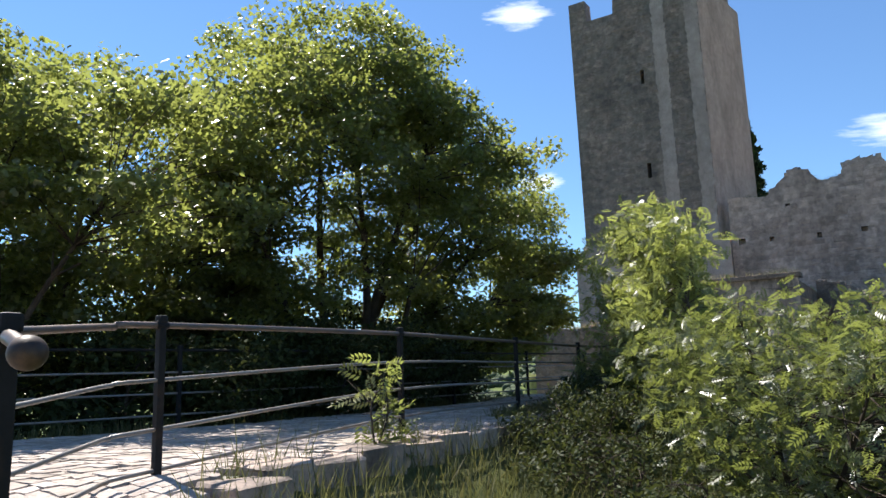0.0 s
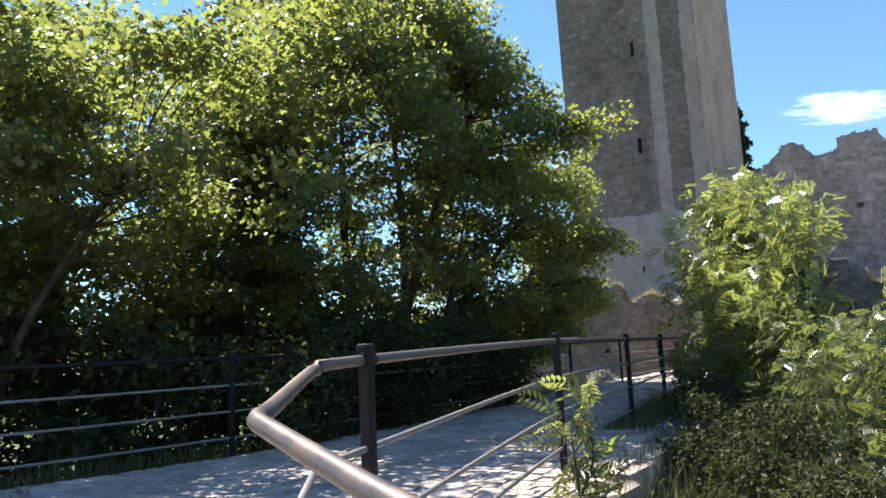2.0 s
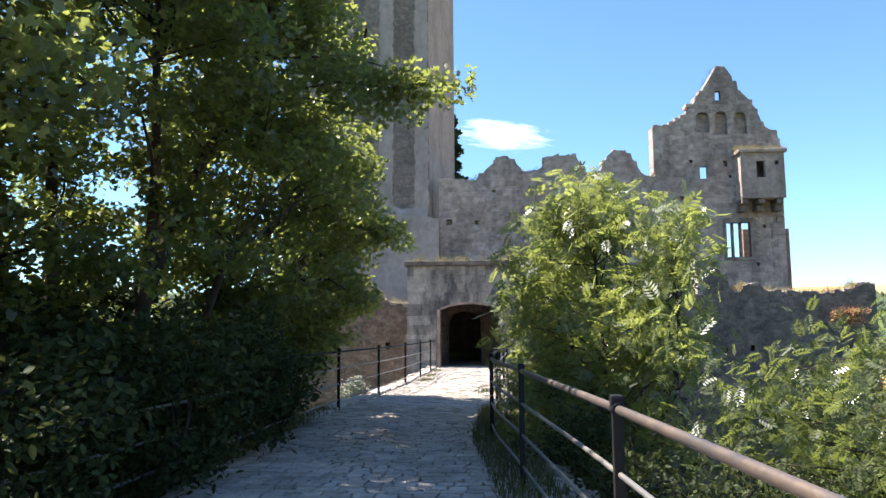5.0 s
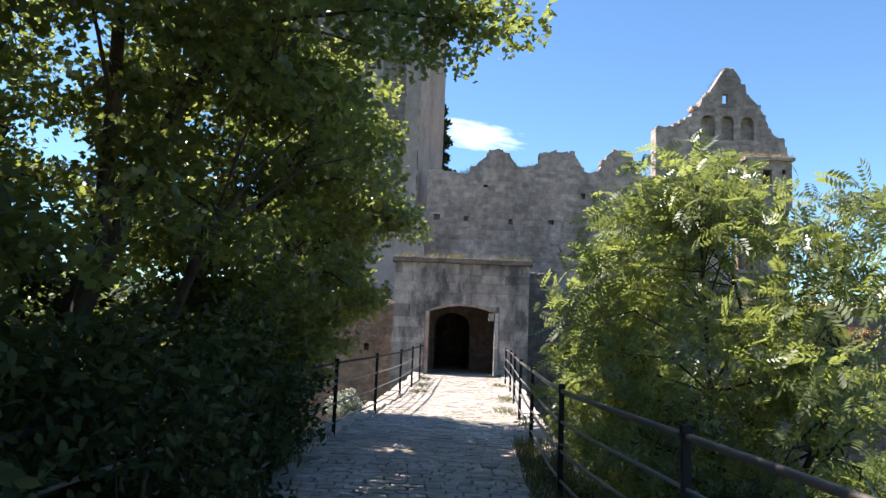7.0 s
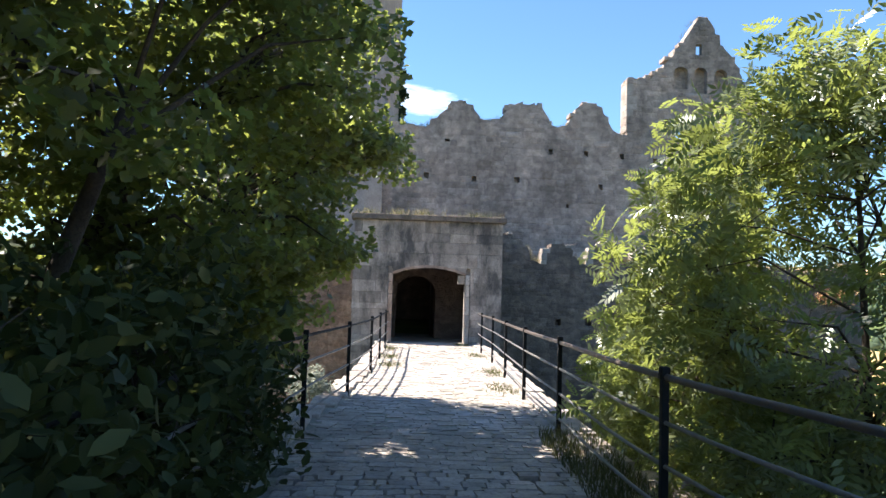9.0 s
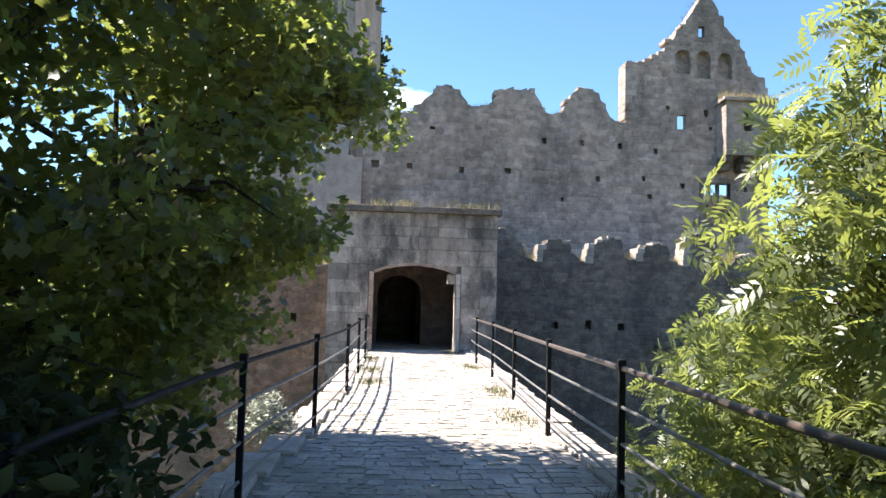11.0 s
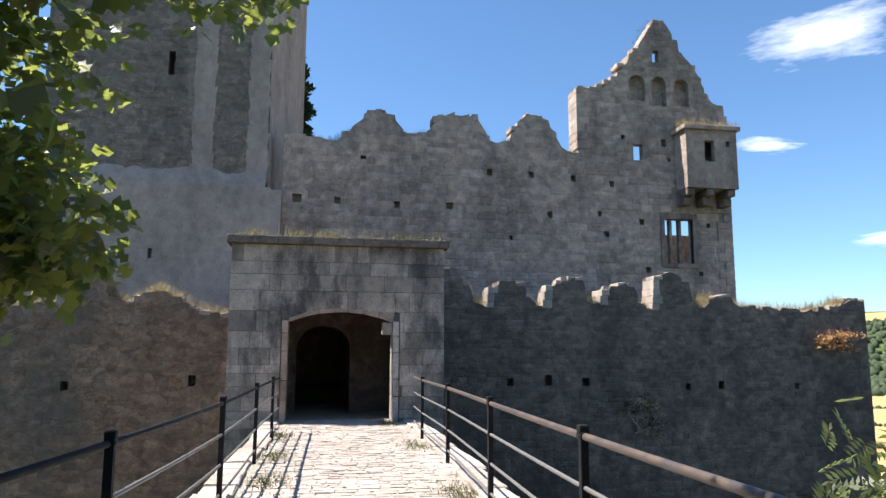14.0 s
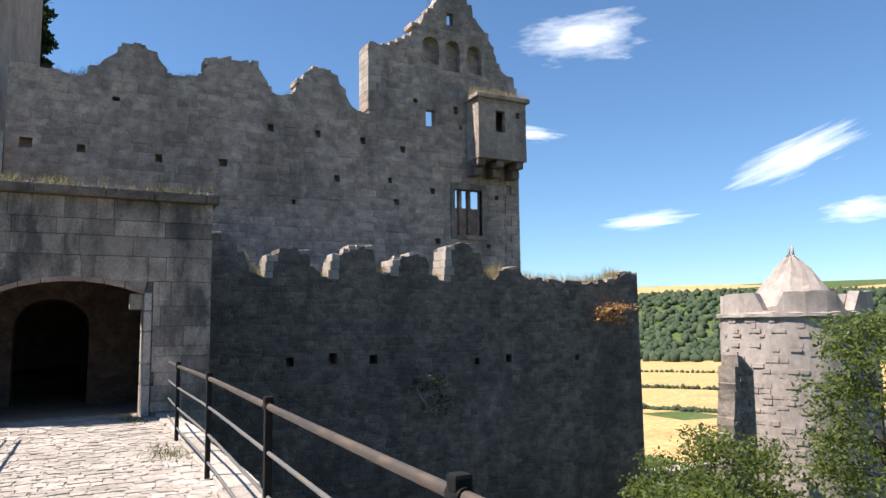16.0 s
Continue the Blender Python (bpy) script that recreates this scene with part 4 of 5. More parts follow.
def build_railings():
    ob = empty("railing", "black iron railing with a brown worn pipe handrail and ball end", "railing", (-4.5, 3.0, 0.7), group="bridge railings")
    for (x, y) in RIGHT_POSTS:
        build_post(x, y, 0.79 if y > 1.5 else 0.675, ob, h=0.97 if y > 1.5 else 1.03)
    build_post(-2.34, -0.71, 0.45, ob, 0.025, 1.03, (-0.94, 0.35))
    # the lower end swings round and runs down beside the ramp
    swing = [(-2.34, -0.71, 1.44), (-2.96, -0.45, 1.46), (-3.62, -0.10, 1.545), (-3.745, -0.01, 1.56), (-3.81, 0.10, 1.57), (-4.18, 0.67, 1.63), (-4.25, 0.80, 1.64), (-4.28, 1.13, 1.665)]
    ends = {k: [(x, y, z - d) for x, y, z in swing] for k, d in enumerate((0.0, 0.335, 0.63, 0.87))}
    ends[0] = [(-2.10, -0.78, 1.395)] + ends[0]
    for k, (h, r, nm) in enumerate(RAILS):
        pts = ends[k] + [(x, y, 0.79 + h) for x, y in RIGHT_POSTS[1:]] + [(-4.63, 25.4, 0.79 + h)]
        bm = bmesh.new()
        tube_in(bm, spline(pts, 5), r, 10)
        part(nm, bm, M_PIPE if k == 0 else M_ROD, ob)
    bm = bmesh.new()
    bmesh.ops.create_uvsphere(bm, u_segments=24, v_segments=16, radius=0.044, matrix=Matrix.Translation((-2.07, -0.79, 1.385)))
    for v in bm.verts:
        v.co.z = 1.385 + (v.co.z - 1.385) * 0.96
    part("ball", bm, M_BALL, ob, "dull dark iron ball", smooth=True)
    adopt(ob)
    ob = empty("railing", "black iron railing with four thin rails", "railing", (-7.7, 6.0, 0.7), group="bridge railings")
    zs = [min(0.79, path_z(x + 0.4, y)) for x, y in LEFT_POSTS]
    for (x, y), z in zip(LEFT_POSTS, zs):
        build_post(x, y, z, ob)
    for k, (h, r, nm) in enumerate(RAILS):
        pts = [(x, y, z + h) for (x, y), z in zip(LEFT_POSTS, zs)] + [(-7.12, 25.3, 0.79 + h)]
        bm = bmesh.new()
        tube_in(bm, spline(pts, 4), 0.018 if k == 0 else r, 10)
        part(nm, bm, M_IRON if k == 0 else M_ROD, ob)
    adopt(ob)


build_railings()


# ---- plants ----
MAPLE = [(0.0, 0.0, 0), (0.22, -0.42, 0.03), (0.42, -0.16, 0), (0.70, -0.37, 0.03), (1.0, 0.0, -0.08), (0.70, 0.37, 0.03), (0.42, 0.16, 0), (0.22, 0.42, 0.03)]
MAPLE_F = [(0, 1, 2), (0, 2, 6), (0, 6, 7), (2, 3, 4), (2, 4, 6), (4, 5, 6)]
OVAL = [(0, 0, 0), (0.35, -0.24, 0.03), (0.75, -0.18, 0.02), (1, 0, -0.05), (0.75, 0.18, 0.02), (0.35, 0.24, 0.03)]
OVAL_F = [(0, 1, 2, 3), (0, 3, 4, 5)]


def pinnate(pairs=5):
    v, f = [], []

    def leaflet(x, ang, ln):
        c, s = math.cos(ang), math.sin(ang)
        i = len(v)
        for a, b in ((0, 0), (0.5, -0.17), (1, 0), (0.5, 0.17)):
            v.append((x + ln * (a * c - b * s), ln * (a * s + b * c), -0.25 * x * x - (0.05 if a == 1 else 0)))
        f.append((i, i + 1, i + 2, i + 3))
    for k in range(pairs):
        x = 0.18 + 0.62 * k / (pairs - 1)
        for sgn in (-1, 1):
            leaflet(x, sgn * 1.05, 0.40 - 0.08 * abs(k - 2) / 2)
    leaflet(0.82, 0, 0.38)
    return v, f


PIN, PIN_F = pinnate()
BLADE = [(0, -0.005, 0), (0, 0.005, 0), (0.55, -0.0035, 0.08), (0.55, 0.0035, 0.08), (1, 0, 0.30)]
BLADE_F = [(0, 1, 3, 2), (2, 3, 4)]


def scatter(name, material, points, template, faces, size, rng, up=0.8, droop=0.0):
    """Many leaves in one mesh: each takes the template at a point, turned at random about a mostly upward normal."""
    P = np.asarray(points, dtype=float)
    n, T = len(P), np.asarray(template, dtype=float)
    nrm = rng.normal(size=(n, 3)) * 0.75 + np.array((0, 0, up))
    nrm /= np.linalg.norm(nrm, axis=1, keepdims=True)
    d = rng.normal(size=(n, 3)) + np.array((0, 0, -droop))
    d -= nrm * np.sum(d * nrm, axis=1, keepdims=True)
    d /= np.linalg.norm(d, axis=1, keepdims=True) + 1e-9
    e = np.cross(nrm, d)
    s = rng.uniform(size[0], size[1], size=(n, 1, 1))
    W = P[:, None, :] + s * (T[None, :, 0:1] * d[:, None, :] + T[None, :, 1:2] * e[:, None, :] + T[None, :, 2:3] * nrm[:, None, :])
    k = len(T)
    return raw_mesh(name, W.reshape(-1, 3), [np.asarray([f]) for f in faces], n, k, material)


def raw_mesh(name, verts, faces, n, k, material):
    off = (np.arange(n) * k)[:, None]
    per = [np.asarray(f).reshape(-1) for f in faces]
    row = np.concatenate(per)
    L = (off + row[None, :]).reshape(-1)
    lens = np.array([len(p) for p in per])
    tot = np.tile(lens, n)
    st = np.concatenate(([0], np.cumsum(tot)[:-1]))
    me = bpy.data.meshes.new(name)
    me.vertices.add(len(verts))
    me.vertices.foreach_set("co", np.ascontiguousarray(verts, dtype=np.float32).reshape(-1))
    me.loops.add(len(L))
    me.loops.foreach_set("vertex_index", L.astype(np.int32))
    me.polygons.add(len(tot))
    me.polygons.foreach_set("loop_start", st.astype(np.int32))
    me.materials.append(material)
    me.update(calc_edges=True)
    me.validate()
    return me


def in_crown(rng, ells, counts, shell=0.55):
    """Points in a set of ellipsoids, denser towards the outside."""
    out = []
    for (c, r), m in zip(ells, counts):
        v = rng.normal(size=(m, 3))
        v[:, 2] += 0.2
        v /= np.linalg.norm(v, axis=1, keepdims=True)
        q = rng.uniform(shell ** 3, 1, size=(m, 1)) ** (1 / 3)
        q = q * (1 + rng.exponential(0.06, size=(m, 1)))
        out.append(np.array(c) + v * q * np.array(r))
    return np.concatenate(out)


def woody(name, label, category, base, stems, ells, counts, per, sigma, material, template, faces, size, seed, limb=0.07, up=0.8, droop=0.3, shell=0.5, group="", layer=0.55, bark=None):
    bark = bark or M_BARK
    rng = np.random.default_rng(seed)
    rnd = random.Random(seed)
    ob = empty(name, label, category, base, group)
    centres = in_crown(rng, ells, counts, shell)
    # stems and limbs
    nodes = []
    for tx, ty, tz in stems:
        top = Vector((tx, ty, tz))
        b = Vector(base) + Vector((rnd.uniform(-0.2, 0.2), rnd.uniform(-0.2, 0.2), -0.25))
        mid = b.lerp(top, 0.5) + Vector((rnd.uniform(-0.3, 0.3), rnd.uniform(-0.3, 0.3), rnd.uniform(0, 0.3)))
        pts = spline([b, mid, top], 5)
        rad = [limb * (1.0 - 0.75 * i / (len(pts) - 1)) for i in range(len(pts))]
        bm = bmesh.new()
        tube_in(bm, pts, rad, 8)
        part("limb" if nodes else "trunk", bm, bark, ob)
        nodes += [(p, r) for p, r in zip(pts, rad)][2:]
    bm = bmesh.new()
    for c in centres[:: max(1, len(centres) // 260)]:
        c = Vector(c)
        p, r = min(nodes, key=lambda q: (q[0] - c).length + 0.6 * max(0, q[0].z - c.z) + rnd.uniform(0.0, 1.3))
        mid = p.lerp(c, 0.55) + Vector((rnd.uniform(-0.2, 0.2), rnd.uniform(-0.2, 0.2), rnd.uniform(0.0, 0.25)))
        r = min(r * 0.55, 0.026)
        tube_in(bm, [p, mid, c], [r, r * 0.6, r * 0.2], 5, cap=False)
    tagged(part("twig_work", bm, bark, ob), kind="stuff")
    P = np.repeat(centres, per, axis=0)
    P = P + np.clip(rng.normal(size=P.shape), -1.5, 1.5) * np.array((sigma, sigma, sigma * layer))
    me = scatter("crown", material, P, template, faces, size, rng, up, droop)
    part_data("crown", me, ob)
    adopt(ob)
    return ob


woody("maple_tree", "large field maple in full leaf overhanging the bridge railing", "tree", (-10.4, 9.8, -0.4),
      [(-9.0, 8.6, 5.6), (-10.8, 9.6, 6.8), (-8.0, 12.2, 4.6), (-12.0, 8.2, 5.6), (-8.6, 13.4, 3.2), (-8.4, 9.6, 3.2), (-10.2, 7.2, 4.2), (-8.2, 10.2, 6.2), (-9.2, 11.6, 5.4)],
      [((-10.3, 9.4, 5.6), (3.2, 3.3, 2.3)), ((-8.3, 13.2, 4.7), (1.15, 2.5, 0.8)), ((-8.6, 13.2, 3.1), (1.1, 2.4, 1.5)), ((-8.3, 10.4, 3.9), (1.1, 2.4, 1.4)), ((-8.5, 14.9, 3.0), (0.7, 0.9, 1.1)), ((-8.9, 6.8, 5.5), (1.6, 2.0, 1.3)), ((-10.4, 9.6, 2.6), (2.4, 3.6, 1.0)), ((-9.3, 13.2, 5.6), (1.7, 2.2, 0.6)), ((-10.3, 9.0, 8.0), (2.2, 2.2, 0.6)),
       ((-8.2, 9.8, 5.6), (1.3, 1.9, 1.2)), ((-9.2, 9.6, 7.1), (1.6, 1.7, 1.0)), ((-7.75, 12.7, 4.0), (0.75, 1.2, 0.55)), ((-7.1, 14.3, 3.85), (0.2, 0.5, 0.18)), ((-8.0, 15.1, 2.9), (0.3, 0.4, 0.35)), ((-8.75, 13.4, 2.1), (0.6, 1.3, 0.75)), ((-9.3, 11.6, 1.9), (0.7, 1.3, 0.7)), ((-6.15, 10.0, 5.15), (0.45, 0.5, 0.3))],
      [225, 25, 56, 20, 32, 54, 76, 30, 32, 22, 44, 9, 4, 8, 32, 30, 5], 195, 0.27, M_MAPLE, MAPLE, MAPLE_F, (0.065, 0.115), 101, 0.13, shell=0.6, layer=0.4, group="trees by the path")
woody("maple_tree", "broad leafy maple on the bank behind the railing", "tree", (-13.8, 5.8, -1.2),
      [(-13.2, 5.4, 5.6), (-14.6, 6.6, 6.2), (-12.2, 6.8, 4.4)],
      [((-13.2, 6.0, 4.3), (2.9, 3.0, 3.1)), ((-12.0, 5.0, 2.6), (2.2, 2.4, 1.6)), ((-11.6, 7.4, 3.4), (1.4, 1.4, 1.8))], [190, 54, 44], 185, 0.29, M_MAPLE, MAPLE, MAPLE_F, (0.075, 0.125), 102, 0.12, shell=0.6, layer=0.4, group="trees by the path")
woody("maple_tree", "young maple leaning over the railing, sunlight put into its leaf colour", "tree", (-10.9, 3.0, -0.3),
      [(-10.7, 2.9, 4.8), (-11.6, 2.2, 5.4), (-9.5, 3.9, 3.8), (-12.0, 3.4, 4.6)],
      [((-11.2, 3.0, 4.0), (1.7, 1.8, 2.3)), ((-12.5, 1.5, 5.0), (1.8, 1.8, 2.0)), ((-8.8, 4.4, 4.2), (1.2, 1.6, 1.1))], [96, 46, 32], 170, 0.26, M_YOUNG_SUNLIT, MAPLE, MAPLE_F, (0.07, 0.12), 103, 0.08, shell=0.5, layer=0.4, group="trees by the path")
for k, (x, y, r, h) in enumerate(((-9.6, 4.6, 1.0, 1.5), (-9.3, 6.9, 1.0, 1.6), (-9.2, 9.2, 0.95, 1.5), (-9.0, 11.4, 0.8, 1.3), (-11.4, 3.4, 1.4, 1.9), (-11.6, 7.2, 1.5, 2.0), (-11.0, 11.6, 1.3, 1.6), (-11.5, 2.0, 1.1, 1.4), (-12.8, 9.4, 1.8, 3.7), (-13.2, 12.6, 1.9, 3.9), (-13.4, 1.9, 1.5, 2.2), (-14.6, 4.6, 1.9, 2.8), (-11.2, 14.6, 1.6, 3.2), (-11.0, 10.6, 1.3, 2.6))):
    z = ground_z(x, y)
    woody("shrub", "dense green shrub in the shade of the maples, leaf colour darkened for it", "shrub", (x, y, z), [(x + 0.2, y, z + h), (x - 0.3, y + 0.3, z + h * 0.9)],
          [((x, y, z + h * 0.55), (r, r * 1.25, h * 0.62))], [int(46 * r)], 95, 0.22, M_SHRUB_SHADED, OVAL, OVAL_F, (0.09, 0.15), 200 + k, 0.03, group="shade shrubs")
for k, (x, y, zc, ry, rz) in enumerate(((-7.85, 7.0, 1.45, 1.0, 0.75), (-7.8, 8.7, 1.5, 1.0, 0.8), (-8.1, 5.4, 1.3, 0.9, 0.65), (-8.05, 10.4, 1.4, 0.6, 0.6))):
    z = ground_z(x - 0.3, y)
    woody("shrub", "leafy shrub spilling through the railing, shade put into its leaf colour", "shrub", (x - 0.3, y, z), [(x - 0.1, y, zc + rz * 0.6), (x - 0.2, y + 0.4, zc + rz * 0.4)],
          [((x, y, zc), (0.42, ry, rz))], [40], 70, 0.15, M_SHRUB_SHADED, OVAL, OVAL_F, (0.06, 0.1), 240 + k, 0.02, group="shade shrubs")
woody("ash_sapling", "bushy young ash with bright feathered leaves beside the railing", "shrub", (-3.6, 10.0, ground_z(-3.6, 10.0)),
      [(-3.9, 9.9, 3.4), (-3.2, 8.8, 2.8), (-4.3, 11.4, 2.6), (-3.4, 10.6, 3.2)],
      [((-3.85, 10.0, 2.3), (0.95, 1.2, 1.6)), ((-4.4, 11.5, 1.6), (0.5, 1.1, 0.95)), ((-3.4, 8.8, 1.75), (0.5, 0.9, 1.25)), ((-3.9, 10.9, 2.8), (0.4, 0.7, 0.8)), ((-3.97, 10.3, 3.5), (0.12, 0.12, 0.5)), ((-3.9, 10.0, 3.6), (0.4, 0.5, 0.45)), ((-3.15, 8.7, 3.1), (0.35, 0.4, 0.35)), ((-4.4, 11.5, 2.5), (0.5, 0.55, 0.8)), ((-4.3, 11.4, 3.4), (0.12, 0.12, 0.45)), ((-4.3, 9.5, 1.0), (0.5, 1.4, 0.65)), ((-4.0, 12.1, 2.9), (0.28, 0.4, 0.6))],
      [74, 44, 40, 20, 5, 12, 8, 26, 5, 40, 12], 19, 0.22, M_ASH, PIN, PIN_F, (0.16, 0.27), 301, 0.04, up=0.7, droop=0.5, group="ash shrubs")
woody("ash_sapling", "low spreading ash bush on the slope below the railing", "shrub", (-1.8, 7.0, ground_z(-1.8, 7.0)),
      [(-2.0, 6.8, 1.9), (-1.2, 7.6, 1.8), (-0.6, 6.2, 1.6)],
      [((-1.9, 7.2, 0.75), (1.3, 1.9, 1.35)), ((-0.3, 6.3, 0.6), (1.6, 1.8, 1.35)), ((1.6, 7.6, 0.5), (1.6, 1.8, 1.5))], [110, 96, 84], 30, 0.23, M_SLOPE_BUSH, PIN, PIN_F, (0.11, 0.19), 302, 0.035, up=0.7, droop=0.5, group="ash shrubs")
woody("ash_sapling", "leafy ash shoots beyond the bridge railing", "shrub", (-3.7, 12.8, ground_z(-3.7, 12.8)),
      [(-4.1, 12.5, 1.9), (-3.6, 12.9, 1.8), (-3.9, 14.0, 1.6)], [((-3.95, 12.6, 1.4), (0.6, 0.75, 0.8)), ((-3.5, 12.6, 0.6), (0.8, 0.9, 1.2)), ((-3.5, 14.1, 1.45), (0.65, 0.8, 0.6)), ((-4.2, 13.6, 0.8), (0.35, 0.6, 0.4))], [46, 40, 36, 16], 26, 0.2, M_ASH, PIN, PIN_F, (0.15, 0.24), 303, 0.03, up=0.8, droop=0.4, group="ash shrubs")
woody("ash_sapling", "single upright sapling with pale green leaves at the paving edge", "shrub", (-4.22, 3.2, ground_z(-4.22, 3.2)),
      [(-4.21, 3.18, 1.40), (-4.26, 3.25, 1.15)], [((-4.21, 3.18, 1.12), (0.1, 0.1, 0.32)), ((-4.18, 3.2, 0.80), (0.17, 0.17, 0.18))], [9, 6], 4, 0.06, M_YOUNG_SUNLIT, PIN, PIN_F, (0.16, 0.26), 304, 0.012, up=0.9, group="ash shrubs")
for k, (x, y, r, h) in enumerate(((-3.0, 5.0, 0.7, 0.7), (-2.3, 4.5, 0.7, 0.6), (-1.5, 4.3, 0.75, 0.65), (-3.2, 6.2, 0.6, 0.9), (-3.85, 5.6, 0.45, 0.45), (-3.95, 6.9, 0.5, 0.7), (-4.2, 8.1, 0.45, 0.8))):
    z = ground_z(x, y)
    woody("shrub", "low bramble growing beside the paving edge, leaf colour darkened for shade", "shrub", (x, y, z), [(x + 0.1, y, z + h), (x - 0.1, y + 0.2, z + h * 0.8)],
          [((x, y, z + h * 0.45), (r, r * 1.4, h * 0.55))], [40], 60, 0.12, M_SHRUB_SHADED, OVAL, OVAL_F, (0.035, 0.065), 230 + k, 0.015, group="brambles")
for k, (x, y, zc, r, h) in enumerate(((12.0, 24.0, -0.2, 2.5, 2.9), (6.0, 25.2, -4.0, 2.2, 2.6), (13.2, 21.5, 0.0, 3.0, 3.0), (10.0, 28.5, -3.0, 2.2, 2.2), (4.0, 20.0, -5.0, 2.6, 2.4), (0.5, 23.0, -6.0, 2.2, 2.0))):
    z = ground_z(x, y)
    woody("shrub", "sunny green shrub growing in the castle ditch", "shrub", (x, y, z), [(x, y, zc + h * 0.6), (x + r * 0.4, y, zc + h * 0.3), (x - r * 0.4, y + 0.3, zc + h * 0.3)],
          [((x, y, zc), (r, r, h))], [80], 190, 0.34, M_SHRUB_SUNLIT, OVAL, OVAL_F, (0.09, 0.16), 260 + k, 0.07, shell=0.6, group="ditch shrubs")
woody("cypress", "slender dark cypress rising behind the keep", "tree", (-7.6, 43.2, 1.2), [(-7.6, 43.2, 15.0)],
      [((-7.6, 43.2, 5.5), (0.85, 0.85, 4.3)), ((-7.6, 43.2, 10.2), (0.82, 0.82, 3.2)), ((-7.6, 43.2, 12.6), (0.58, 0.58, 2.3)), ((-7.6, 43.2, 14.2), (0.2, 0.2, 1.4))], [90, 140, 100, 44], 60, 0.12, M_CYPRESS, OVAL, OVAL_F, (0.14, 0.26), 401, 0.12, up=0.1, droop=-1.5, shell=0.2)
woody("spruce", "distant dark spruce tip behind the maples", "tree", (-22.0, 16.5, -4.0), [(-22.0, 16.5, 11.6)],
      [((-22, 16.5, 6.0), (1.6, 1.6, 3.0)), ((-22, 16.5, 9.4), (0.7, 0.7, 1.8)), ((-22, 16.5, 11.0), (0.25, 0.25, 0.9))], [60, 30, 14], 60, 0.2, M_CYPRESS, OVAL, OVAL_F, (0.12, 0.22), 402, 0.12, up=0.5, droop=0.6)
woody("shrub", "small bare-stemmed shrub rooted in the wall", "shrub", (2.95, 32.1, 0.1), [(2.6, 31.7, 0.9), (3.4, 31.75, 0.6), (3.6, 31.8, 0.1), (2.5, 31.9, 0.4), (3.0, 31.7, -0.2)],
      [((2.95, 31.8, 0.6), (0.5, 0.3, 0.4)), ((3.4, 31.8, 0.1), (0.35, 0.25, 0.35))], [16, 8], 16, 0.1, M_SHRUB_SHADED, OVAL, OVAL_F, (0.05, 0.1), 270, 0.03, bark=M_DRYWOOD)
woody("shrub", "withered orange shrub hanging on the wall", "shrub", (9.7, 32.1, 2.5), [(9.3, 31.9, 2.7), (10.2, 31.9, 2.6)],
      [((9.75, 31.9, 2.62), (0.75, 0.25, 0.28))], [18], 40, 0.12, M_RUST, OVAL, OVAL_F, (0.06, 0.12), 271, 0.015)
woody("shrub", "small grey-leaved bush at the bridge edge", "shrub", (-7.9, 15.8, 0.55), [(-7.95, 15.8, 1.0), (-8.1, 15.6, 0.95)],
      [((-8.02, 15.75, 0.85), (0.26, 0.4, 0.24))], [26], 46, 0.09, M_GREY, OVAL, OVAL_F, (0.04, 0.08), 272, 0.012)


def grass(name, label, points, material, size, seed, up=0.25):
    rng = np.random.default_rng(seed)
    P = np.asarray(points, dtype=float)
    n, T = len(P), np.asarray(BLADE, dtype=float)
    d = rng.normal(size=(n, 3)) * up + np.array((0, 0, 1.0))
    d /= np.linalg.norm(d, axis=1, keepdims=True)
    a = rng.uniform(0, 2 * math.pi, n)
    e = np.stack((np.cos(a), np.sin(a), np.zeros(n)), axis=1)
    e -= d * np.sum(d * e, axis=1, keepdims=True)
    e /= np.linalg.norm(e, axis=1, keepdims=True)
    nrm = np.cross(d, e)
    s = rng.uniform(size[0], size[1], size=(n, 1, 1))
    W = P[:, None, :] + s * T[None, :, 0:1] * d[:, None, :] + T[None, :, 1:2] * e[:, None, :] + s * T[None, :, 2:3] * nrm[:, None, :]
    me = raw_mesh(name, W.reshape(-1, 3), [np.asarray(f) for f in BLADE_F], n, len(T), material)
    return tagged(new(name, me), label, "grass", kind="stuff")


rg = random.Random(9)
pts = []
for _ in range(15000):
    x, y = rg.uniform(-4.3, 1.5), rg.uniform(0.4, 9.0)
    if x > along(RIGHT_POSTS, y) + 0.22 + (0.5 if y < 1.2 else 0) and noise.noise(Vector((x * 0.8, y * 0.8, 2))) > -0.2:
        pts.append((x, y, ground_z(x, y) - 0.02))
grass("grass", "long seeding grass on the bank below the railing", pts, M_GRASS, (0.15, 0.42), 1)
pts = []
for _ in range(6000):
    y = rg.uniform(0.5, 13)
    x = along(LEFT_POSTS, y) - rg.uniform(0.0, 0.9)
    pts.append((x, y, ground_z(x, y) - 0.02 if x < along(LEFT_POSTS, y) - 0.4 else 0.74))
for _ in range(4000):
    y = rg.uniform(6.5, 13)
    x = along(RIGHT_POSTS, y) + rg.uniform(-0.25, 0.3)
    pts.append((x, y, 0.74))
grass("grass", "short green grass along the paving edges", pts, M_GRASS, (0.06, 0.2), 2)
pts = []
for _ in range(2200):
    x, y = rg.choice(((-7.0, 22.0), (-7.05, 24.5), (-6.95, 20.0), (-4.95, 22.8), (-5.0, 19.0), (-5.2, 16.6), (-5.0, 26.6)))
    pts.append((x + rg.gauss(0, 0.12), y + rg.gauss(0, 0.35), 0.775))
grass("grass", "small weeds in the joints of the bridge paving", pts, M_GRASS, (0.02, 0.07), 3, 0.6)
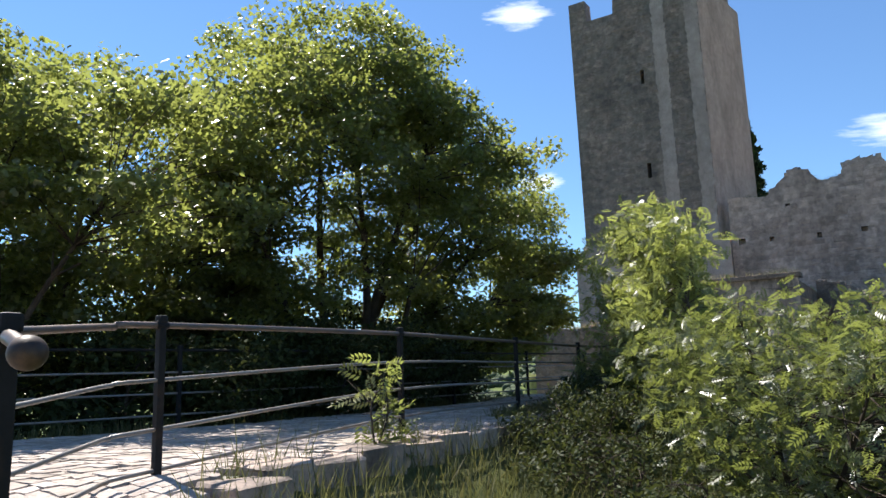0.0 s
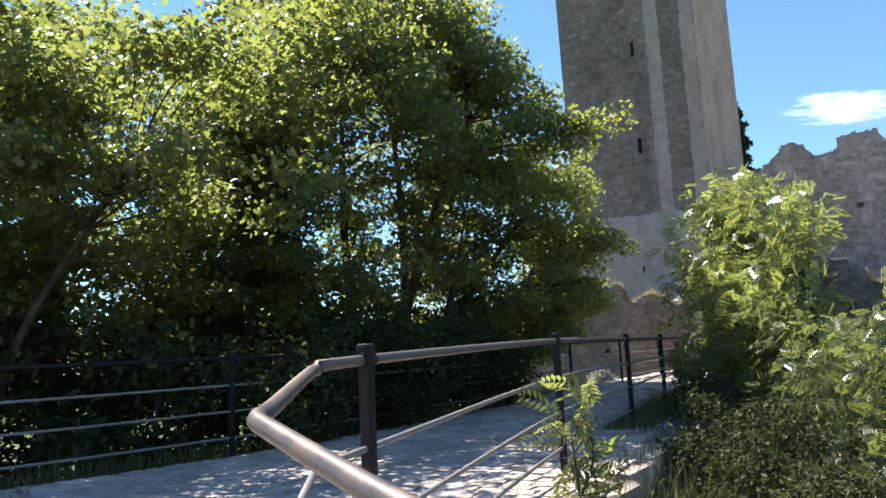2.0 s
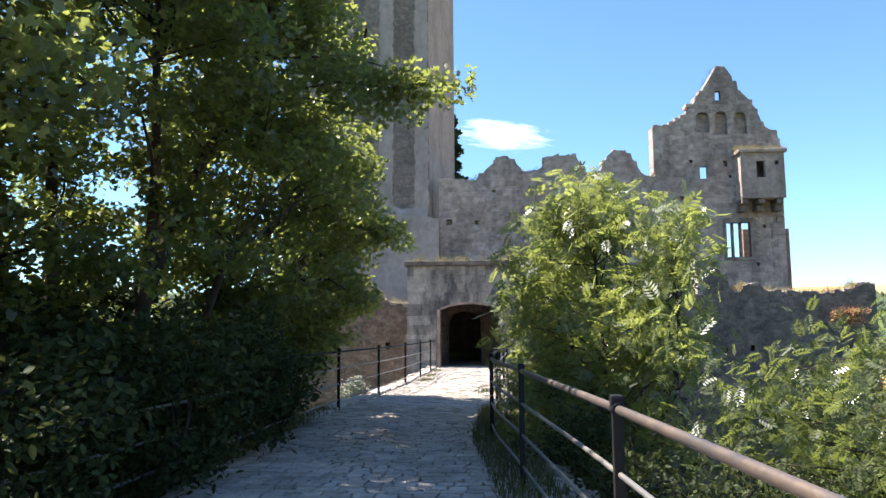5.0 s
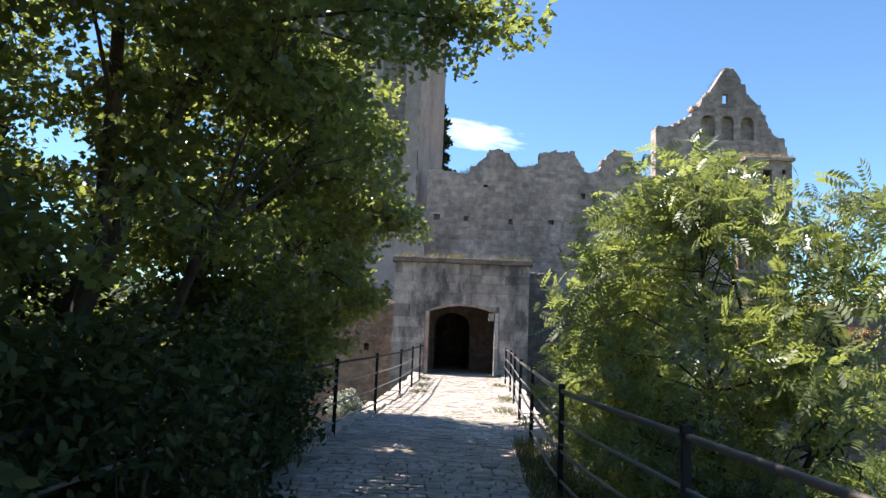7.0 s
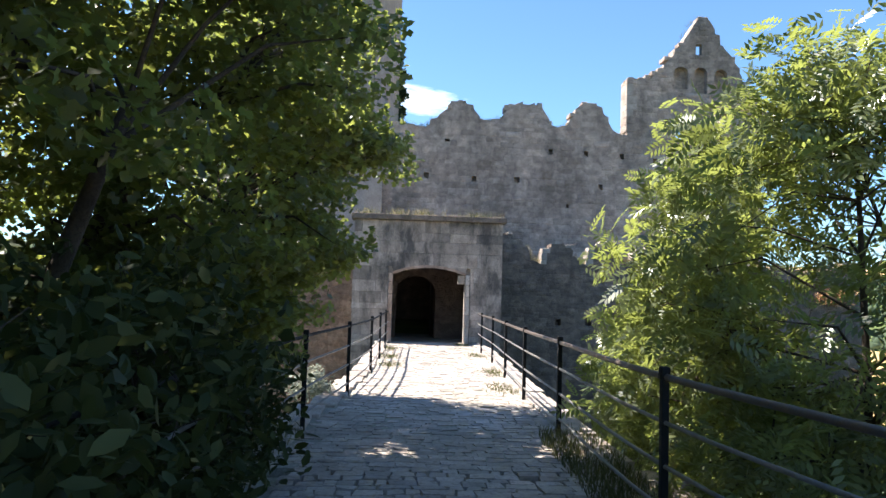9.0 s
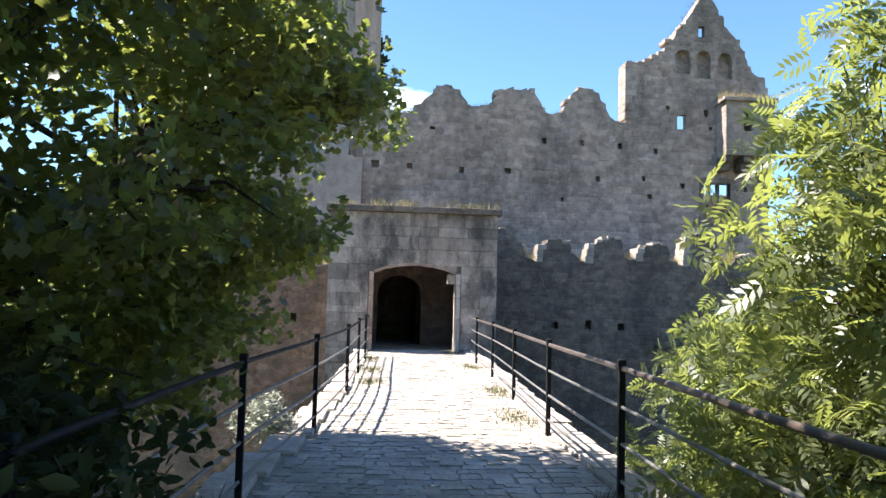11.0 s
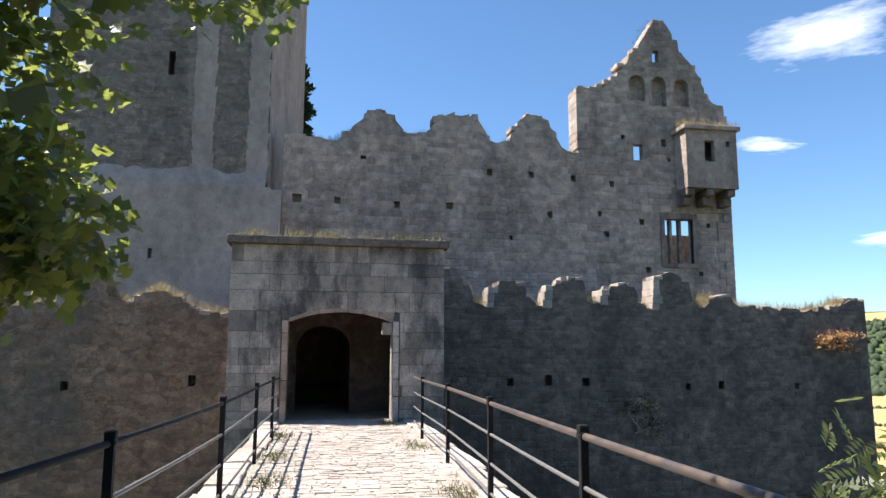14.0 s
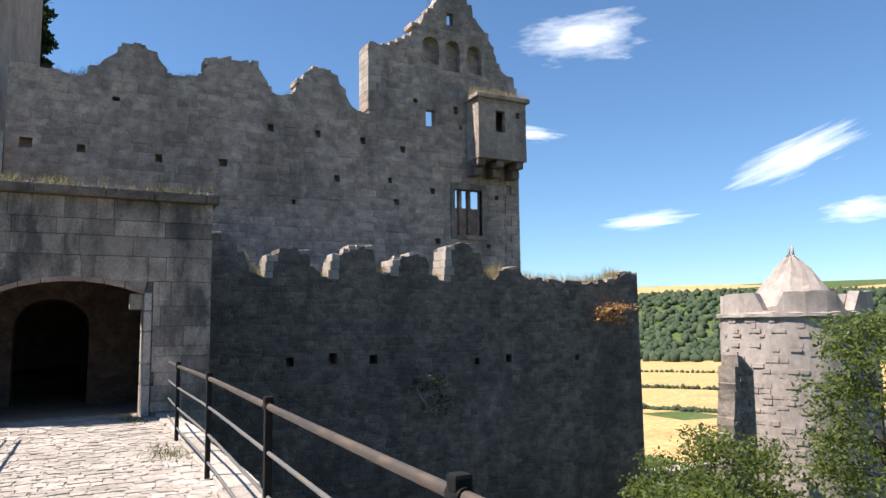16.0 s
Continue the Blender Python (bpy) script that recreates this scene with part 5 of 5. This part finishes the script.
pts = [(rg.uniform(-8.3, -3.75), 27.0 + rg.uniform(-0.05, 0.5), 4.58) for _ in range(190)]
for cx in (-7.9, -7.0, -6.3, -6.1, -4.7, -4.4):
    pts += [(cx + rg.gauss(0, 0.14), 27.1 + rg.uniform(-0.05, 0.4), 4.58) for _ in range(70)]
grass("grass", "dry grass and weeds on the gatehouse cornice", pts[:400], M_STRAW, (0.08, 0.36), 4, 0.3)
grass("grass", "green weeds on the gatehouse cornice", pts[190:], M_GRASS, (0.06, 0.3), 5, 0.35)


def on_top(top, y0, y1, n, rnd, low=None):
    out = []
    runs = [(a, b) for a, b in zip(top, top[1:]) if abs(b[0] - a[0]) > 0.2 and (low is None or (a[1] + b[1]) / 2 < low)]
    for _ in range(n):
        a, b = rnd.choice(runs)
        t = rnd.random()
        out.append((a[0] + (b[0] - a[0]) * t, rnd.uniform(y0, y1), a[1] + (b[1] - a[1]) * t - 0.02))
    return out


grass("grass", "dry grass tufts on the curtain wall top", on_top(OUTER_TOP, 32.25, 33.0, 3200, rg, 3.9) + on_top(OUTER_LEFT, 32.25, 33.0, 2800, rg), M_STRAW, (0.12, 0.42), 6, 0.35)
grass("grass", "weeds on the broken top of the tall wall", on_top(INNER_TOP, 36.5, 37.4, 1500, rg, 10.3) + on_top(GABLE_TOP, 36.5, 37.4, 600, rg), M_GRASS, (0.08, 0.32), 7, 0.5)
grass("grass", "dry grass on the oriel roof", [(rg.uniform(6.6, 8.95), rg.uniform(35.5, 36.4), 10.6) for _ in range(1500)], M_STRAW, (0.1, 0.4), 8, 0.4)


# ---- far woods and hedges ----
def far_woods():
    rng = np.random.default_rng(71)
    bm = bmesh.new()
    bmesh.ops.create_icosphere(bm, subdivisions=1, radius=1)
    T = np.array([v.co[:] for v in bm.verts])
    faces = [np.array([v.index for v in f.verts]) for f in bm.faces]
    bm.free()
    P, S = [], []
    rnd = random.Random(72)
    while len(P) < 9000:
        az, r = rnd.uniform(-0.9, 1.35), rnd.uniform(985, 1900)
        x, y = r * math.sin(az), 20 + r * math.cos(az)
        P.append((x, y, ground_z(x, y) + 3))
        S.append((rnd.uniform(4, 11), rnd.uniform(4, 11), rnd.uniform(5, 12)))
    for rr in (430, 560, 760):
        for k in range(170):
            az = 0.2 + 1.1 * k / 170
            r = rr + 14 * math.sin(az * 9 + rr) + rnd.uniform(-2, 2)
            x, y = r * math.sin(az), 20 + r * math.cos(az)
            P.append((x, y, ground_z(x, y) + 0.6))
            S.append((rnd.uniform(1.5, 3.6), rnd.uniform(1.5, 3.6), rnd.uniform(1.2, 3.2)))
    while len(P) < 10400:
        az, r = rnd.uniform(-2.6, -0.35), rnd.uniform(130, 300)
        x, y = r * math.sin(az), 20 + r * math.cos(az)
        P.append((x, y, ground_z(x, y) + 2))
        S.append((rnd.uniform(2, 4.5), rnd.uniform(2, 4.5), rnd.uniform(3, 6)))
    P, S = np.array(P), np.array(S)
    jit = rng.uniform(0.72, 1.22, size=(len(P), len(T), 1))
    W = P[:, None, :] + T[None] * S[:, None, :] * jit
    me = raw_mesh("far_woods", W.reshape(-1, 3), faces, len(P), len(T), M_WOOD_HAZY)
    tagged(new("far_woods", me), "distant mixed woodland and hedges across the valley", "woodland", kind="stuff")


far_woods()


# ---- clouds ----
def cloud_mat(seed, streak):
    m, t, out = mat_new("cloud")
    tc = t.nodes.new("ShaderNodeTexCoord")
    mp = nd(t, "ShaderNodeMapping")
    mp.inputs["Location"].default_value = (seed, seed * 0.7, 0)
    mp.inputs["Scale"].default_value = (1.0, streak, 1.0)
    t.links.new(tc.outputs["Object"], mp.inputs["Vector"])
    n = noise_at(t, mp.outputs[0], 1.7, 7, 0.6)
    ln = t.nodes.new("ShaderNodeVectorMath")
    ln.operation = "LENGTH"
    t.links.new(tc.outputs["Object"], ln.inputs[0])
    fall = nd(t, "ShaderNodeMapRange")
    fall.inputs["From Min"].default_value, fall.inputs["From Max"].default_value = 0.15, 1.0
    fall.inputs["To Min"].default_value, fall.inputs["To Max"].default_value = 0.30, -0.42
    t.links.new(ln.outputs["Value"], fall.inputs["Value"])
    add = t.nodes.new("ShaderNodeMath")
    t.links.new(n, add.inputs[0])
    t.links.new(fall.outputs[0], add.inputs[1])
    fac = ramp(t, add.outputs[0], [(0.35, (0, 0, 0)), (0.98, (0.8, 0.8, 0.8))])
    em = nd(t, "ShaderNodeEmission")
    em.inputs["Color"].default_value, em.inputs["Strength"].default_value = (1.0, 1.0, 1.0, 1), 0.95
    tr = t.nodes.new("ShaderNodeBsdfTransparent")
    mx = t.nodes.new("ShaderNodeMixShader")
    t.links.new(fac, mx.inputs[0])
    t.links.new(tr.outputs[0], mx.inputs[1])
    t.links.new(em.outputs[0], mx.inputs[2])
    t.links.new(mx.outputs[0], out.inputs[0])
    return m


def cloud(az, el, w, h, seed, roll=0, streak=1.6):
    d = 2200.0
    a, e = radians(az), radians(el)
    p = Vector((math.sin(a) * math.cos(e), math.cos(a) * math.cos(e), math.sin(e))) * d
    me = mesh_from("cloud", [(-1, -1, 0), (1, -1, 0), (1, 1, 0), (-1, 1, 0)], [(0, 1, 2, 3)], cloud_mat(seed, streak))
    ob = tagged(new("cloud", me), "small white fair-weather cloud in the blue sky", "cloud", kind="structure")
    ob.matrix_world = look(p, (0, 0, 0), roll) @ Matrix.Diagonal((math.tan(radians(w / 2)) * d, math.tan(radians(h / 2)) * d, 1, 1))
    ob.visible_shadow = False


cloud(38.7, 22.2, 13.5, 5.6, 1.3)
cloud(34.5, 15.1, 6.5, 1.8, 4.1, 6)
cloud(1.0, 15.4, 11, 3.4, 7.7, 8)
cloud(-25.0, 14.8, 6, 2.2, 2.2)
cloud(-26.2, 27.6, 8, 3, 12.2)
cloud(53.8, 12.0, 15, 3.8, 5.5, -20, 2.2)
cloud(57.6, 7.8, 8, 2.6, 3.3)
cloud(43.0, 8.0, 10, 2.0, 8.8, -4, 2.5)


# ---- paving setts ----
def build_paving():
    rnd = random.Random(500)
    V, F = [], []
    singles = 0
    pave = empty("paving", "worn pale limestone setts of the path", "paving", (-6.0, 6.0, 0.7), kind="structure")

    def sett(c, lift, parent):
        nonlocal singles
        top = [(c[i][0] * 0.96 + sum(q[0] for q in c) * 0.01, c[i][1] * 0.96 + sum(q[1] for q in c) * 0.01, c[i][2] + lift + rnd.uniform(-0.004, 0.004)) for i in range(4)]
        low = [(q[0], q[1], q[2] - 0.05) for q in c]
        fs = [(4, 5, 6, 7), (0, 1, 5, 4), (1, 2, 6, 5), (2, 3, 7, 6), (3, 0, 4, 7)]
        if parent is not None and singles < 300:
            singles += 1
            part_data("sett", mesh_from("sett", low + top, fs, M_SETT_OB), parent)
        else:
            i = len(V)
            V.extend(low + top)
            F.extend(tuple(i + k for k in f) for f in fs)

    def rows(y0, y1, xl, xr, zf, base, singles_at=None):
        y = y0
        while y < y1:
            h = rnd.uniform(0.10, 0.17)
            x = xl(y) + rnd.uniform(0, 0.1)
            while x < xr(y):
                w = rnd.uniform(0.10, 0.26)
                sk = rnd.uniform(-0.02, 0.02)
                c = [(x + 0.006, y + 0.005 + sk), (x + w - 0.006, y + 0.005 - sk), (x + w - 0.006 + sk, y + h - 0.006), (x + 0.006 - sk, y + h - 0.005)]
                wob = 0.05 * math.sin(x * 2.3 + y)
                c = [(px + rnd.uniform(-0.012, 0.012), py + wob + rnd.uniform(-0.012, 0.012)) for px, py in c]
                near = singles_at is not None and singles_at[0] < y < singles_at[1]
                if rnd.random() < 0.985:
                    sett([(px, py, zf(px, py) + base) for px, py in c], rnd.uniform(0.004, 0.014), bridge if near else None)
                x += w
            y += h
    rows(11.6, 27.5, lambda y: edge_l(y) + 0.19, lambda y: edge_r(y) - 0.19, lambda x, y: 0.755, 0.0, (15.2, 19.5))
    rows(1.0, 11.6, lambda y: along(LEFT_POSTS, y) + 0.15, lambda y: along(RIGHT_POSTS, y) + 0.22, path_z, -0.035)
    rows(-3.2, 1.0, lambda y: along(LEFT_POSTS, y) + 0.3, lambda y: mix(-1.0, -3.7, smooth(-2.2, 0.6, y)), path_z, -0.035)
    part_data("setts", mesh_from("setts", V, F, M_SETT), pave, kind="stuff")
    # edging stones where the paving drops to the grass
    y = 0.7
    while y < 11.3:
        w = rnd.uniform(0.35, 0.7)
        e = along(RIGHT_POSTS, y + w / 2) + 0.38
        if y < 1.6:
            e = mix(-3.45, e, smooth(0.5, 1.6, y))
        bm = bmesh.new()
        z = path_z(e, y + w / 2)
        box_in(bm, e - 0.17, e + 0.17, y + 0.01, y + w - 0.01, z - 0.35, z - 0.03 + rnd.uniform(-0.03, 0.02), 0.03)
        for v in bm.verts:
            v.co += Vector((rnd.uniform(-1, 1), rnd.uniform(-1, 1), rnd.uniform(-1, 1))) * 0.014
        part("edging_stone", bm, M_ASHLAR, pave)
        y += w
    adopt(pave)
    # the setts on the bridge were hung under it last
    for c in bridge.children:
        if c.name.startswith("sett"):
            c.matrix_parent_inverse = Matrix.Translation(bridge.location).inverted()


build_paving()
